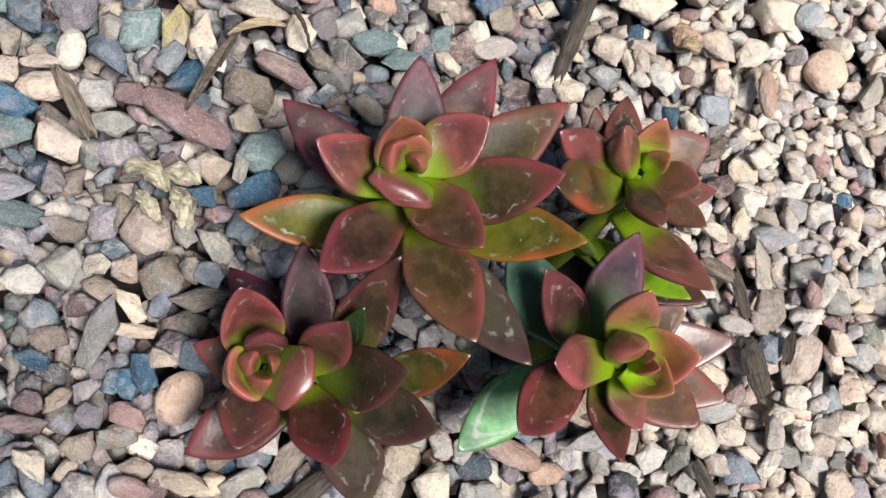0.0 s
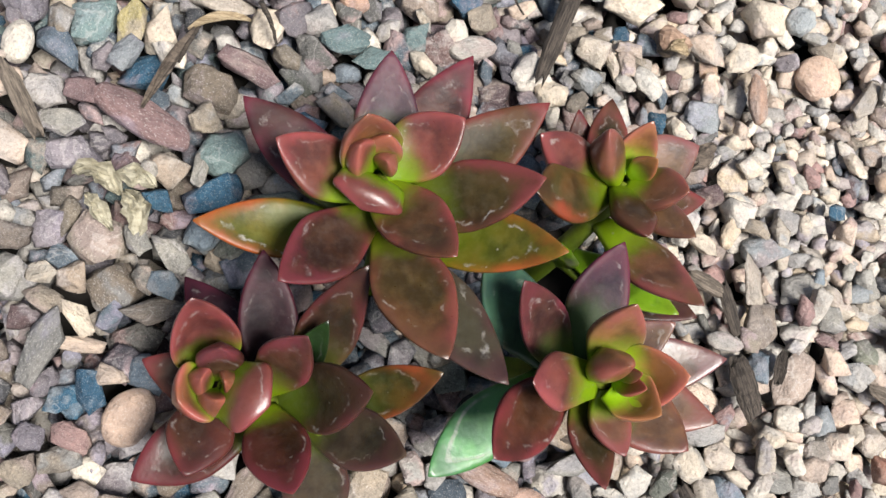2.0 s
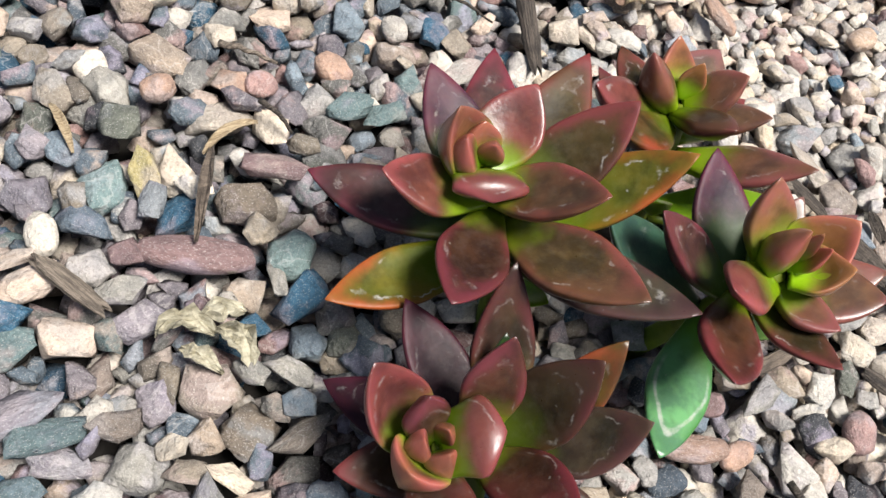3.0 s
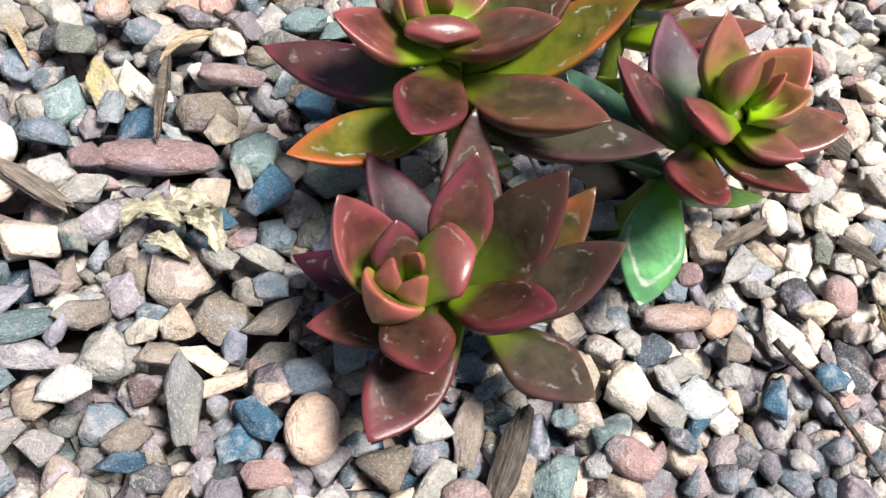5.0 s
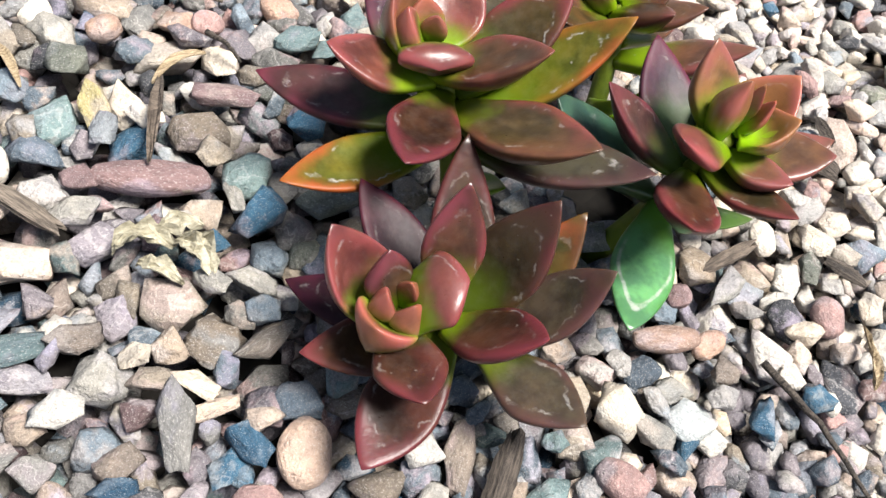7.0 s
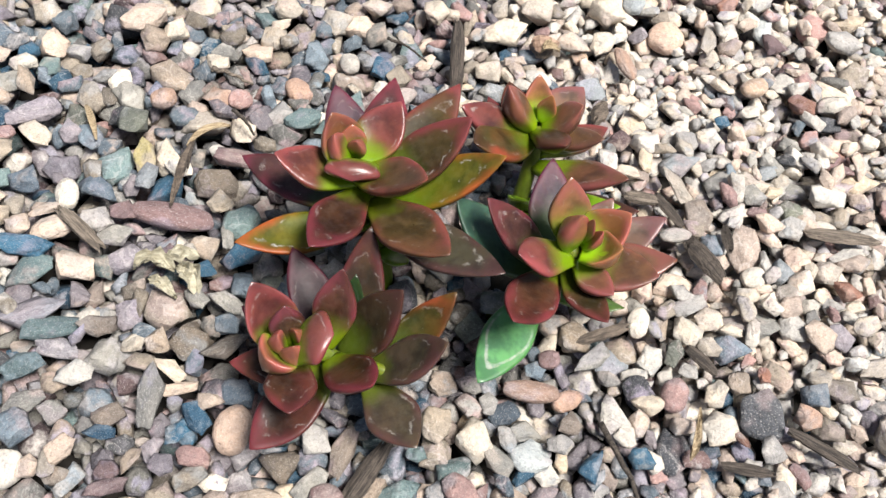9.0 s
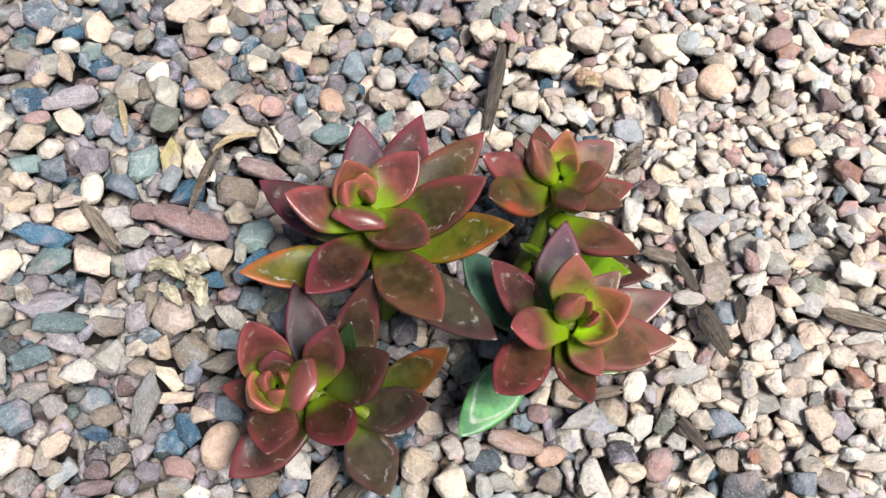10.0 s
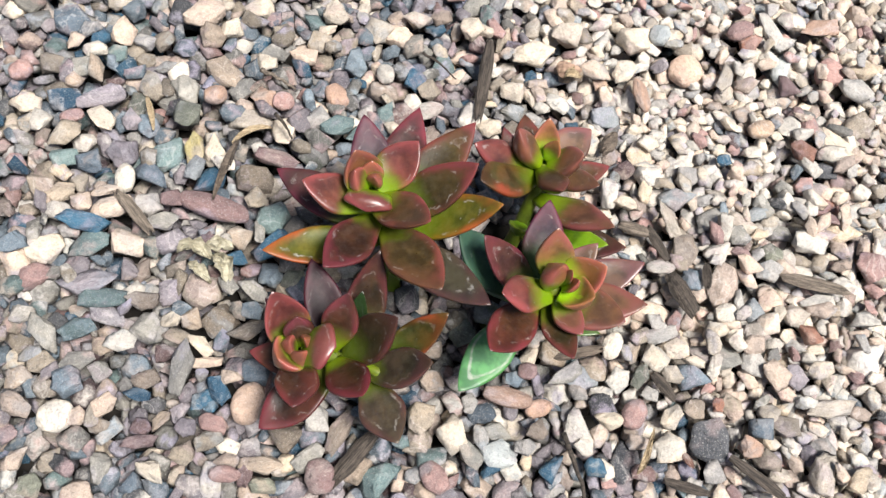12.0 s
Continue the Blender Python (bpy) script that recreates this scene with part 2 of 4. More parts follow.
LEAF = {
    "bronze": leaf_material("bronze", (0.115, 0.170, 0.004), (0.051, 0.028, 0.012), (0.172, 0.036, 0.038), green=0.38),
    "maroon": leaf_material("maroon", (0.100, 0.145, 0.004), (0.041, 0.019, 0.011), (0.129, 0.024, 0.032), green=0.26, gloss=0.22),
    "plum": leaf_material("plum", (0.060, 0.100, 0.014), (0.043, 0.019, 0.017), (0.138, 0.024, 0.040), 1.2, green=0.42, rough=0.30, gloss=0.22),
    "purple": leaf_material("purple", (0.050, 0.095, 0.026), (0.036, 0.021, 0.033), (0.095, 0.019, 0.036), green=0.56, rough=0.36, gloss=0.15),
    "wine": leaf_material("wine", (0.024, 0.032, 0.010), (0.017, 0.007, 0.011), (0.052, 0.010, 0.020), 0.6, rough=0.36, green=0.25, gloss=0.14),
    "garnet": leaf_material("garnet", (0.105, 0.160, 0.004), (0.041, 0.022, 0.011), (0.129, 0.028, 0.041), 0.9, green=0.46),
    "olive": leaf_material("olive", (0.090, 0.130, 0.004), (0.044, 0.033, 0.012), (0.159, 0.034, 0.038), 1.2, green=0.42, rough=0.34, gloss=0.12),
    "sage": leaf_material("sage", (0.100, 0.135, 0.005), (0.059, 0.041, 0.016), (0.146, 0.039, 0.033), 1.3, green=0.24),
    "amber": leaf_material("amber", (0.085, 0.140, 0.004), (0.076, 0.084, 0.010), (0.250, 0.056, 0.017), 2.2, green=0.56, blush=0.70, rough=0.30, gloss=0.22),
    "jade": leaf_material("jade", (0.080, 0.200, 0.020), (0.085, 0.240, 0.110), (0.026, 0.110, 0.016), 1.7, band=0.045, solid=0.7, blush=0.74, wobble=0.28),
    "dusk": leaf_material("dusk", (0.065, 0.095, 0.008), (0.031, 0.023, 0.013), (0.073, 0.017, 0.020), 1.1, gloss=0.28, green=0.46),
    "ash": leaf_material("ash", (0.060, 0.080, 0.008), (0.043, 0.039, 0.026), (0.069, 0.030, 0.031), 1.1, gloss=0.26, solid=0.12),
    "ember": leaf_material("ember", (0.080, 0.120, 0.004), (0.043, 0.036, 0.011), (0.240, 0.042, 0.020), 0.8, green=0.42, blush=0.62),
    "flare": leaf_material("flare", (0.048, 0.080, 0.004), (0.025, 0.032, 0.007), (0.200, 0.036, 0.017), 0.8, green=0.46, blush=0.62),
    "rosy": leaf_material("rosy", (0.125, 0.210, 0.004), (0.098, 0.033, 0.025), (0.224, 0.052, 0.054), 1.0, green=0.46),
    "heart": leaf_material("heart", (0.130, 0.230, 0.004), (0.160, 0.070, 0.032), (0.267, 0.070, 0.064), 0.4, green=0.60),
    "lemon": leaf_material("lemon", (0.170, 0.310, 0.004), (0.180, 0.098, 0.034), (0.267, 0.075, 0.067), 0.5, green=0.56),
    "mauve": leaf_material("mauve", (0.150, 0.240, 0.005), (0.098, 0.052, 0.026), (0.198, 0.056, 0.056), 0.9, green=0.46),
    # paler, greyer blade: the grazing sheen of these leaves is put in the colour
    "sheeny": leaf_material("sheeny", (0.120, 0.190, 0.010), (0.098, 0.066, 0.043), (0.172, 0.066, 0.072), 0.8, green=0.38),
    "lime": leaf_material("lime", (0.140, 0.270, 0.008), (0.120, 0.250, 0.010), (0.150, 0.240, 0.016), 0.5),
    "meadow": leaf_material("meadow", (0.060, 0.125, 0.006), (0.045, 0.100, 0.014), (0.050, 0.085, 0.016), 0.5),
    "fern": leaf_material("fern", (0.030, 0.060, 0.006), (0.018, 0.042, 0.012), (0.022, 0.040, 0.012), 0.5),
    "teal": leaf_material("teal", (0.030, 0.060, 0.018), (0.026, 0.072, 0.052), (0.028, 0.050, 0.034), 0.8),
}
PEBBLE = {name: pebble_material(name) for name in STONE}
MIXED = gravel_material("mixed gravel", ["greige", "steel", "blush", "lilac", "grey", "pale", "mauve", "lilac", "teal", "grey", "rose", "cream", "steel", "lilac", "grey", "slate", "blue", "greige", "steel", "pale", "lilac", "steel"], 0.66)
PALE = gravel_material("pale gravel", ["blush", "cream", "white", "blush", "pale", "cream", "white", "blush", "pale", "white", "sand", "pale", "greige", "cream", "pale", "white", "blush", "grey", "rose", "cream"], 1.04)
BARK = fibre_material("weathered bark", (0.018, 0.014, 0.011), (0.10, 0.080, 0.064))
WOOD = fibre_material("grey dry wood", (0.065, 0.052, 0.041), (0.25, 0.205, 0.160))
STRAW = fibre_material("dry straw", (0.22, 0.16, 0.09), (0.50, 0.40, 0.26))
WITHERED = fibre_material("withered leaf", (0.20, 0.18, 0.12), (0.44, 0.41, 0.31), (1, 3, 3))
LITTER = fibre_material("brown dry leaf", (0.20, 0.125, 0.085), (0.42, 0.29, 0.21), (1, 4, 4))
HUSK = fibre_material("shrivelled leaf", (0.045, 0.034, 0.026), (0.165, 0.130, 0.100), (1, 6, 6))
STEM = leaf_material("stem", (0.12, 0.18, 0.006), (0.11, 0.16, 0.008), (0.12, 0.14, 0.012), 0.3, 0.42)
SOIL = earth_material()


def mesh_object(name, verts, faces, material, parent=None, uvs=None, smooth=True):
    mesh = bpy.data.meshes.new(name)
    mesh.from_pydata([tuple(v) for v in verts], [], faces)
    if uvs is not None:
        layer = mesh.uv_layers.new(name="UVMap")
        for loop in mesh.loops:
            layer.data[loop.index].uv = uvs[loop.vertex_index]
    mesh.materials.append(material)
    mesh.polygons.foreach_set("use_smooth", [smooth] * len(mesh.polygons))
    ob = new(name, mesh)
    ob.parent = parent
    return ob


# ---- the ground: one sheet out to the horizon ----
def build_ground():
    bm = bmesh.new()
    rings = [0.2, 0.6, 1.5, 4, 12, 40, 150, 600, 3000]
    centre = bm.verts.new((0, 0, -0.024))
    last = None
    for r in rings:
        ring = [bm.verts.new((r * math.cos(a), r * math.sin(a), -0.024 if r < 1 else -0.010 + 0.004 * math.sin(3 * a))) for a in (i * math.tau / 48 for i in range(48))]
        for i in range(48):
            j = (i + 1) % 48
            bm.faces.new((centre, ring[i], ring[j]) if last is None else (last[i], ring[i], ring[j], last[j]))
        last = ring
    mesh = bpy.data.meshes.new("ground")
    bm.to_mesh(mesh)
    bm.free()
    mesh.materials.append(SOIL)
    return tagged(new("ground", mesh), "bed of mixed river gravel over dark soil", "gravel ground", kind="structure")


ground = build_ground()


# ---- the succulents ----
def unit(v):
    return v / (np.linalg.norm(v) + 1e-12)


def blade(foot, tip, width, thick, sag, cup, facing, seed, neck=0.38):
    """One fleshy leaf from its foot to its tip: obovate, pointed, flat or hollowed above, thick-edged and keeled below."""
    rng = np.random.default_rng(seed)
    foot, tip = np.array(foot, float), np.array(tip, float)
    length = np.linalg.norm(tip - foot)
    middle = (foot + tip) / 2 + np.array((0, 0, -sag * length)) + rng.normal(0, 0.012 * length, 3)
    rows, around = 21, 24
    verts, uvs, faces = [], [], []
    wave = rng.uniform(0, 6.28, 2)
    for i in range(rows):
        v = (i / (rows - 1)) ** 0.9
        p = (1 - v) ** 2 * foot + 2 * v * (1 - v) * middle + v * v * tip
        along = unit(2 * (1 - v) * (middle - foot) + 2 * v * (tip - middle))
        side = unit(np.cross(along, facing))
        up = np.cross(side, along)
        swell = neck + (1 - neck) * math.sin(min(v / 0.58, 1) * math.pi / 2) ** 1.3
        close = 1.0 if v < 0.50 else max(1 - ((v - 0.50) / 0.50) ** 1.95, 0.0) ** 0.95
        half = width * 0.53 * swell * close + 0.0002
        half *= 1 + 0.025 * math.sin(9 * v + wave[0])
        deep = thick * (0.55 + 0.45 * math.sin(math.pi * min(v * 0.9 + 0.12, 1))) * (close ** 0.75) + 0.0002
        hollow = cup * half * math.sin(math.pi * min(v * 1.05, 1))
        for j in range(around):
            a = math.tau * j / around
            x, y = math.cos(a), math.sin(a)
            x = math.copysign(abs(x) ** 0.8, x)
            h = deep * (0.30 * y ** 0.8 if y > 0 else -0.80 * abs(y) ** 0.72 * (1 - 0.45 * abs(x))) + hollow * (abs(x) ** 1.8 - 0.5)
            w = half * x
            verts.append(p + side * w + up * h)
            uvs.append((0.5 + 0.5 * x, v))
    for i in range(rows - 1):
        for j in range(around):
            k = (j + 1) % around
            faces.append((i * around + j, i * around + k, (i + 1) * around + k, (i + 1) * around + j))
    faces.append(tuple(range(around))[::-1])
    faces.append(tuple((rows - 1) * around + j for j in range(around)))
    return verts, faces, uvs


def tube(points, radii, around=12):
    points = [np.array(p, float) for p in points]
    verts, uvs, faces = [], [], []
    for i, (p, r) in enumerate(zip(points, radii)):
        along = unit(points[min(i + 1, len(points) - 1)] - points[max(i - 1, 0)])
        side = unit(np.cross(along, (0.3, 0.9, 0.2)))
        up = np.cross(side, along)
        for j in range(around):
            a = math.tau * j / around
            verts.append(p + r * (math.cos(a) * side + math.sin(a) * up))
            uvs.append((j / around, i / (len(points) - 1)))
    for i in range(len(points) - 1):
        for j in range(around):
            k = (j + 1) % around
            faces.append((i * around + j, i * around + k, (i + 1) * around + k, (i + 1) * around + j))
    faces.append(tuple(range(around))[::-1])
    faces.append(tuple((len(points) - 1) * around + j for j in range(around)))
    return verts, faces, uvs


class Succulent:
    """A rosette on a stem: the root on the ground, the heart of the rosette, then its leaves."""

    def __init__(self, label, root, heart, lean=(0, 0, 0)):
        self.root, self.heart = np.array(root, float), np.array(heart, float)
        self.knee = (self.root + self.heart) / 2 + np.array(lean)
        self.ob = tagged(new("succulent"), label, "succulent", "succulents in the gravel")
        self.ob.location = root
        self.count = 0
        path = [self.axis(t) for t in np.linspace(0, 0.86, 9)]
        path.append(self.heart - np.array((0, 0, 0.008)))
        self.add("stem", tube(path, np.linspace(0.0042, 0.0030, 10)), STEM, "fleshy yellow-green stem")

    def axis(self, t):
        return (1 - t) ** 2 * self.root + 2 * t * (1 - t) * self.knee + t * t * self.heart

    def add(self, name, shape, material, label=""):
        verts, faces, uvs = shape
        ob = mesh_object(name, [np.array(v) - self.root for v in verts], faces, material, self.ob, uvs)
        if label:
            ob["label"] = label
        return ob

    def leaf(self, kind, x, y, z, width, drop=0.018, sag=0.11, cup=0.30, thick=0.42, turn=0.0, neck=0.38, label=""):
        """turn tips the blade sideways, in degrees; neck is the width of its foot."""
        self.count += 1
        tip = np.array((x, y, z))
        rise = np.linalg.norm(self.heart - self.root)
        if drop < 0.0125:
            foot = self.heart - np.array((0, 0, drop))
        else:
            foot = self.axis(max(0.12, 1 - drop / rise))
        out = unit((tip - foot) * (1, 1, 0.0))
        foot = foot + out * 0.0025
        steep = max(0.0, unit(tip - foot)[2])
        facing = unit(np.array((0, 0, 1.0)) - out * (0.15 + 1.6 * steep))
        if turn:
            along = Vector(unit(tip - foot))
            facing = np.array(Matrix.Rotation(radians(turn), 3, along) @ Vector(facing))
        shape = blade(foot, tip, width, width * thick, sag, cup, facing, self.count * 7 + int(abs(x) * 1e4), neck)
        return self.add("leaf", shape, LEAF[kind], label)


a = Succulent("large bronze-red rosette succulent with worn, scarred leaves", (-0.028, -0.004, -0.012), (-0.0385, 0.0205, 0.070), (0.004, -0.006, 0))
a.leaf("purple", -0.0333, 0.0600, 0.059, 0.0190, 0.022, neck=0.5)
a.leaf("plum", -0.0045, 0.0655, 0.048, 0.0195, 0.026)
a.leaf("olive", 0.0170, 0.0478, 0.059, 0.0205, 0.024)
a.leaf("olive", 0.0075, 0.0185, 0.078, 0.0205, 0.020)
a.leaf("bronze", -0.0202, -0.0056, 0.082, 0.0190, 0.012, neck=0.5)
a.leaf("amber", 0.0128, -0.0028, 0.080, 0.0200, 0.028, label="yellow-green leaf with an orange rim")
a.leaf("sage", -0.0204, -0.0324, 0.073, 0.0225, 0.022)
a.leaf("ash", 0.0020, -0.0390, 0.058, 0.0205, 0.034, label="dull grey-brown older leaf")
a.leaf("maroon", -0.0656, -0.0112, 0.065, 0.0190, 0.017)
a.leaf("amber", -0.0888, 0.0082, 0.0455, 0.0175, 0.034, label="yellow-green leaf with an orange tip and white scar")
a.leaf("plum", -0.0757, 0.0483, 0.041, 0.0195, 0.030)
a.leaf("rosy", -0.0675, 0.0270, 0.0705, 0.0175, 0.014, cup=0.15)
a.leaf("rosy", -0.0437, 0.0085, 0.0692, 0.0200, 0.005, sag=-0.35, cup=-0.15, neck=0.85)
a.leaf("rosy", -0.0145, 0.0362, 0.0720, 0.0190, 0.011, sag=0.16, cup=0.35)
a.leaf("heart", -0.0440, 0.0325, 0.0800, 0.0185, 0.009, sag=0.30, cup=0.55, neck=0.6)
a.leaf("heart", -0.0455, 0.0245, 0.0775, 0.0110, 0.007, sag=0.10, cup=0.25, thick=0.7, neck=0.6)
a.leaf("heart", -0.0372, 0.0285, 0.0755, 0.0105, 0.007, sag=0.10, cup=0.25, thick=0.7, neck=0.6)
a.leaf("heart", -0.0378, 0.0212, 0.0748, 0.0070, 0.006, sag=0.10, cup=0.1, thick=0.8, neck=0.6)
a.leaf("lime", -0.0254, -0.0140, 0.034, 0.0100, 0.050, label="fresh green leaf under the older ones")

b = Succulent("reddish-green rosette succulent with a lime heart", (0.0152, -0.0305, -0.012), (0.0325, -0.0375, 0.066), (0.0082, -0.0008, -0.0056))
b.leaf("purple", 0.0432, 0.0057, 0.054, 0.0190, 0.026, neck=0.45)
b.leaf("plum", 0.0060, -0.0089, 0.0625, 0.0165, 0.026, neck=0.5)
b.leaf("rosy", 0.0044, -0.0385, 0.0718, 0.0160, 0.010, cup=-0.2, neck=0.65)
b.leaf("maroon", -0.0045, -0.0595, 0.063, 0.0200, 0.024, cup=0.05, label="blunt reddish-brown leaf")
b.leaf("jade", -0.0143, -0.0673, 0.026, 0.0195, 0.040, cup=0.15, label="pale jade-green leaf with a white edge")
b.leaf("olive", 0.0308, -0.0694, 0.0595, 0.0140, 0.020, cup=0.15)
b.leaf("mauve", 0.0375, -0.0600, 0.0600, 0.0125, 0.012, sag=0.2, cup=0.2, thick=0.6)
b.leaf("mauve", 0.0575, -0.0588, 0.0615, 0.0200, 0.014, cup=0.15)
b.leaf("mauve", 0.0745, -0.0510, 0.0512, 0.0185, 0.024, cup=0.15)
b.leaf("sheeny", 0.0812, -0.0307, 0.0480, 0.0180, 0.026)
b.leaf("sheeny", 0.0583, -0.0199, 0.0565, 0.0140, 0.020)
b.leaf("lemon", 0.0342, -0.0168, 0.0778, 0.0165, 0.011, sag=0.2, cup=0.15, thick=0.55)
b.leaf("lemon", 0.0508, -0.0370, 0.0762, 0.0190, 0.008, sag=0.25, cup=0.75, neck=0.6)
b.leaf("lemon", 0.0430, -0.0480, 0.0725, 0.0150, 0.006, sag=0.28, cup=0.75, neck=0.7)
b.leaf("lemon", 0.0298, -0.0345, 0.0800, 0.0125, 0.009, sag=0.08, cup=-0.2, thick=0.75, turn=-25, neck=0.6)
b.leaf("lemon", 0.0345, -0.0362, 0.0785, 0.0050, 0.006, sag=0.1, cup=0.2, thick=0.6)
b.leaf("lemon", 0.0375, -0.0405, 0.0750, 0.0060, 0.006, sag=0.1, cup=0.3, thick=0.6)
b.leaf("meadow", 0.0634, -0.0522, 0.0137, 0.0090, 0.046, label="small fresh green leaf")
b.leaf("teal", -0.0010, 0.0010, 0.050, 0.0215, 0.040, neck=0.24, label="shaded blue-green leaf")

c = Succulent("dark wine-red rosette succulent leaning over the gravel", (-0.040, -0.053, -0.012), (-0.0800, -0.0385, 0.050), (0.010, -0.004, 0.004))
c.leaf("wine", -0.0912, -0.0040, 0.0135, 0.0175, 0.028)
c.leaf("maroon", -0.1020, -0.0309, 0.0270, 0.0170, 0.024)
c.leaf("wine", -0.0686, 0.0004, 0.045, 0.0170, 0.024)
c.leaf("rosy", -0.0880, -0.0157, 0.0580, 0.0190, 0.0120, sag=0.26, cup=0.65, neck=0.55)
c.leaf("garnet", -0.0581, -0.0266, 0.0725, 0.0150, 0.014, sag=0.13, cup=0.1, thick=0.5)
c.leaf("dusk", -0.0392, -0.0048, 0.056, 0.0170, 0.030, thick=0.55)
c.leaf("dusk", -0.0410, -0.0410, 0.0738, 0.0190, 0.022, thick=0.5, neck=0.5)
c.leaf("flare", -0.0137, -0.0352, 0.0432, 0.0155, 0.044, label="yellow-green leaf with an orange tip")
c.leaf("ash", -0.0283, -0.0585, 0.0575, 0.0180, 0.036, cup=0.15, label="dull grey-brown older leaf")
c.leaf("maroon", -0.0602, -0.0672, 0.064, 0.0180, 0.016, cup=0.1, neck=0.45)
c.leaf("ash", -0.0467, -0.0847, 0.0310, 0.0195, 0.040, cup=0.1, label="dull grey older leaf")
c.leaf("maroon", -0.1034, -0.0656, 0.0280, 0.0200, 0.022)
c.leaf("maroon", -0.0880, -0.0632, 0.0480, 0.0175, 0.010, cup=0.05, neck=0.6)
c.leaf("rosy", -0.0665, -0.0445, 0.0605, 0.0185, 0.003, sag=-0.30, cup=-0.15, neck=0.85)
c.leaf("heart", -0.0905, -0.0430, 0.0530, 0.0170, 0.005, sag=0.22, cup=0.50, neck=0.7)
c.leaf("garnet", -0.0799, -0.0292, 0.0605, 0.0120, 0.0080, sag=0.12, cup=-0.2, thick=0.7, neck=0.6)
c.leaf("heart", -0.0845, -0.0372, 0.0560, 0.0085, 0.006, sag=0.1, cup=0.2, thick=0.7)
c.leaf("heart", -0.0805, -0.0430, 0.0560, 0.0095, 0.006, sag=0.1, cup=0.2, thick=0.7)
c.leaf("heart", -0.0785, -0.0380, 0.0575, 0.0070, 0.006, sag=0.1, cup=0.2, thick=0.7)
c.leaf("fern", -0.0502, -0.0208, 0.052, 0.0095, 0.026, label="small dark green leaf")
c.add("stem_stub", tube([(-0.0540, -0.0478, 0.0300), (-0.0477, -0.0529, 0.0290), (-0.0415, -0.0580, 0.0280)], [0.0021, 0.0024, 0.0026]), STEM, "cut yellow-green stem stub")

d = Succulent("small red-green rosette succulent behind the others", (0.030, 0.000, -0.012), (0.0490, 0.0285, 0.050), (0.002, -0.004, -0.004))
d.leaf("olive", 0.0504, 0.0602, 0.0350, 0.0155, 0.014)
d.leaf("maroon", 0.0385, 0.0560, 0.0330, 0.0120, 0.020)
d.leaf("rosy", 0.0142, 0.0380, 0.0575, 0.0145, 0.012, cup=-0.1, thick=0.75, turn=-18, neck=0.55)
d.leaf("ember", 0.0125, 0.0195, 0.0575, 0.0215, 0.012, cup=0.0, neck=0.5, label="olive leaf with an orange-red margin")
d.leaf("bronze", 0.0478, 0.0066, 0.0602, 0.0140, 0.008, sag=0.0, cup=-0.2, thick=0.65, neck=0.6)
d.leaf("mauve", 0.0679, 0.0079, 0.0553, 0.0128, 0.010, cup=-0.1, thick=0.6)
d.leaf("bronze", 0.0871, 0.0266, 0.0315, 0.0140, 0.016, thick=0.5)
d.leaf("mauve", 0.0615, 0.0210, 0.0635, 0.0160, 0.007, sag=0.14, cup=0.1, thick=0.55, neck=0.6)
d.leaf("sheeny", 0.0780, 0.0425, 0.0440, 0.0185, 0.010, sag=0.10, cup=0.2, neck=0.55)
d.leaf("lemon", 0.0535, 0.0452, 0.0573, 0.0120, 0.007, sag=0.2, cup=0.5, thick=0.6)
d.leaf("mauve", 0.0350, 0.0392, 0.0630, 0.0135, 0.007, sag=0.06, cup=-0.1, thick=0.8, turn=18, neck=0.6)
d.leaf("lemon", 0.0535, 0.0322, 0.0590, 0.0080, 0.006, sag=0.15, cup=0.3, thick=0.6)
d.leaf("mauve", 0.0672, -0.0147, 0.0590, 0.0165, 0.020, cup=0.0, thick=0.55)
d.leaf("dusk", 0.0850, -0.0150, 0.025, 0.0190, 0.044, label="withering dull leaf")
d.leaf("lime", 0.0720, -0.0150, 0.035, 0.0140, 0.040, label="small fresh green leaf")
d.leaf("lime", 0.0330, 0.0020, 0.030, 0.0110, 0.036, label="narrow shaded green leaf")


# ---- loose litter on the gravel ----
def litter(name, verts, faces, material, at, turn, label, category, group="", tilt=0.0):
    ob = mesh_object(name, verts, faces, material, smooth=False)
    ob.matrix_basis = pose(*at, 0, tilt, turn)
    return tagged(ob, label, category, group)


def splinter(length, width, height, seed, rows=14, around=10, taper=0.42, bend=0.0):
    """A torn sliver of bark or wood along x, with ridged sides and broken ends."""
    rng = np.random.default_rng(seed)
    ridge = rng.uniform(0.62, 1.22, around)
    ends = rng.uniform(-0.12, 0.12, around) * length
    verts, faces = [], []
    for i in range(rows):
        v = i / (rows - 1)
        s = (1 - taper * abs(2 * v - 1) ** 3) * rng.uniform(0.93, 1.07)
        for j in range(around):
            a = math.tau * j / around
            jut = ends[j] * (abs(2 * v - 1) ** 2)
            verts.append((length * (v - 0.5) + jut, width / 2 * s * ridge[j] * math.cos(a) + bend * length * math.sin(math.pi * v), height / 2 * s * ridge[-j] * math.sin(a)))
    for i in range(rows - 1):
        for j in range(around):
            k = (j + 1) % around
            faces.append((i * around + j, i * around + k, (i + 1) * around + k, (i + 1) * around + j))
    faces.append(tuple(range(around))[::-1])
    faces.append(tuple((rows - 1) * around + j for j in range(around)))
    return verts, faces


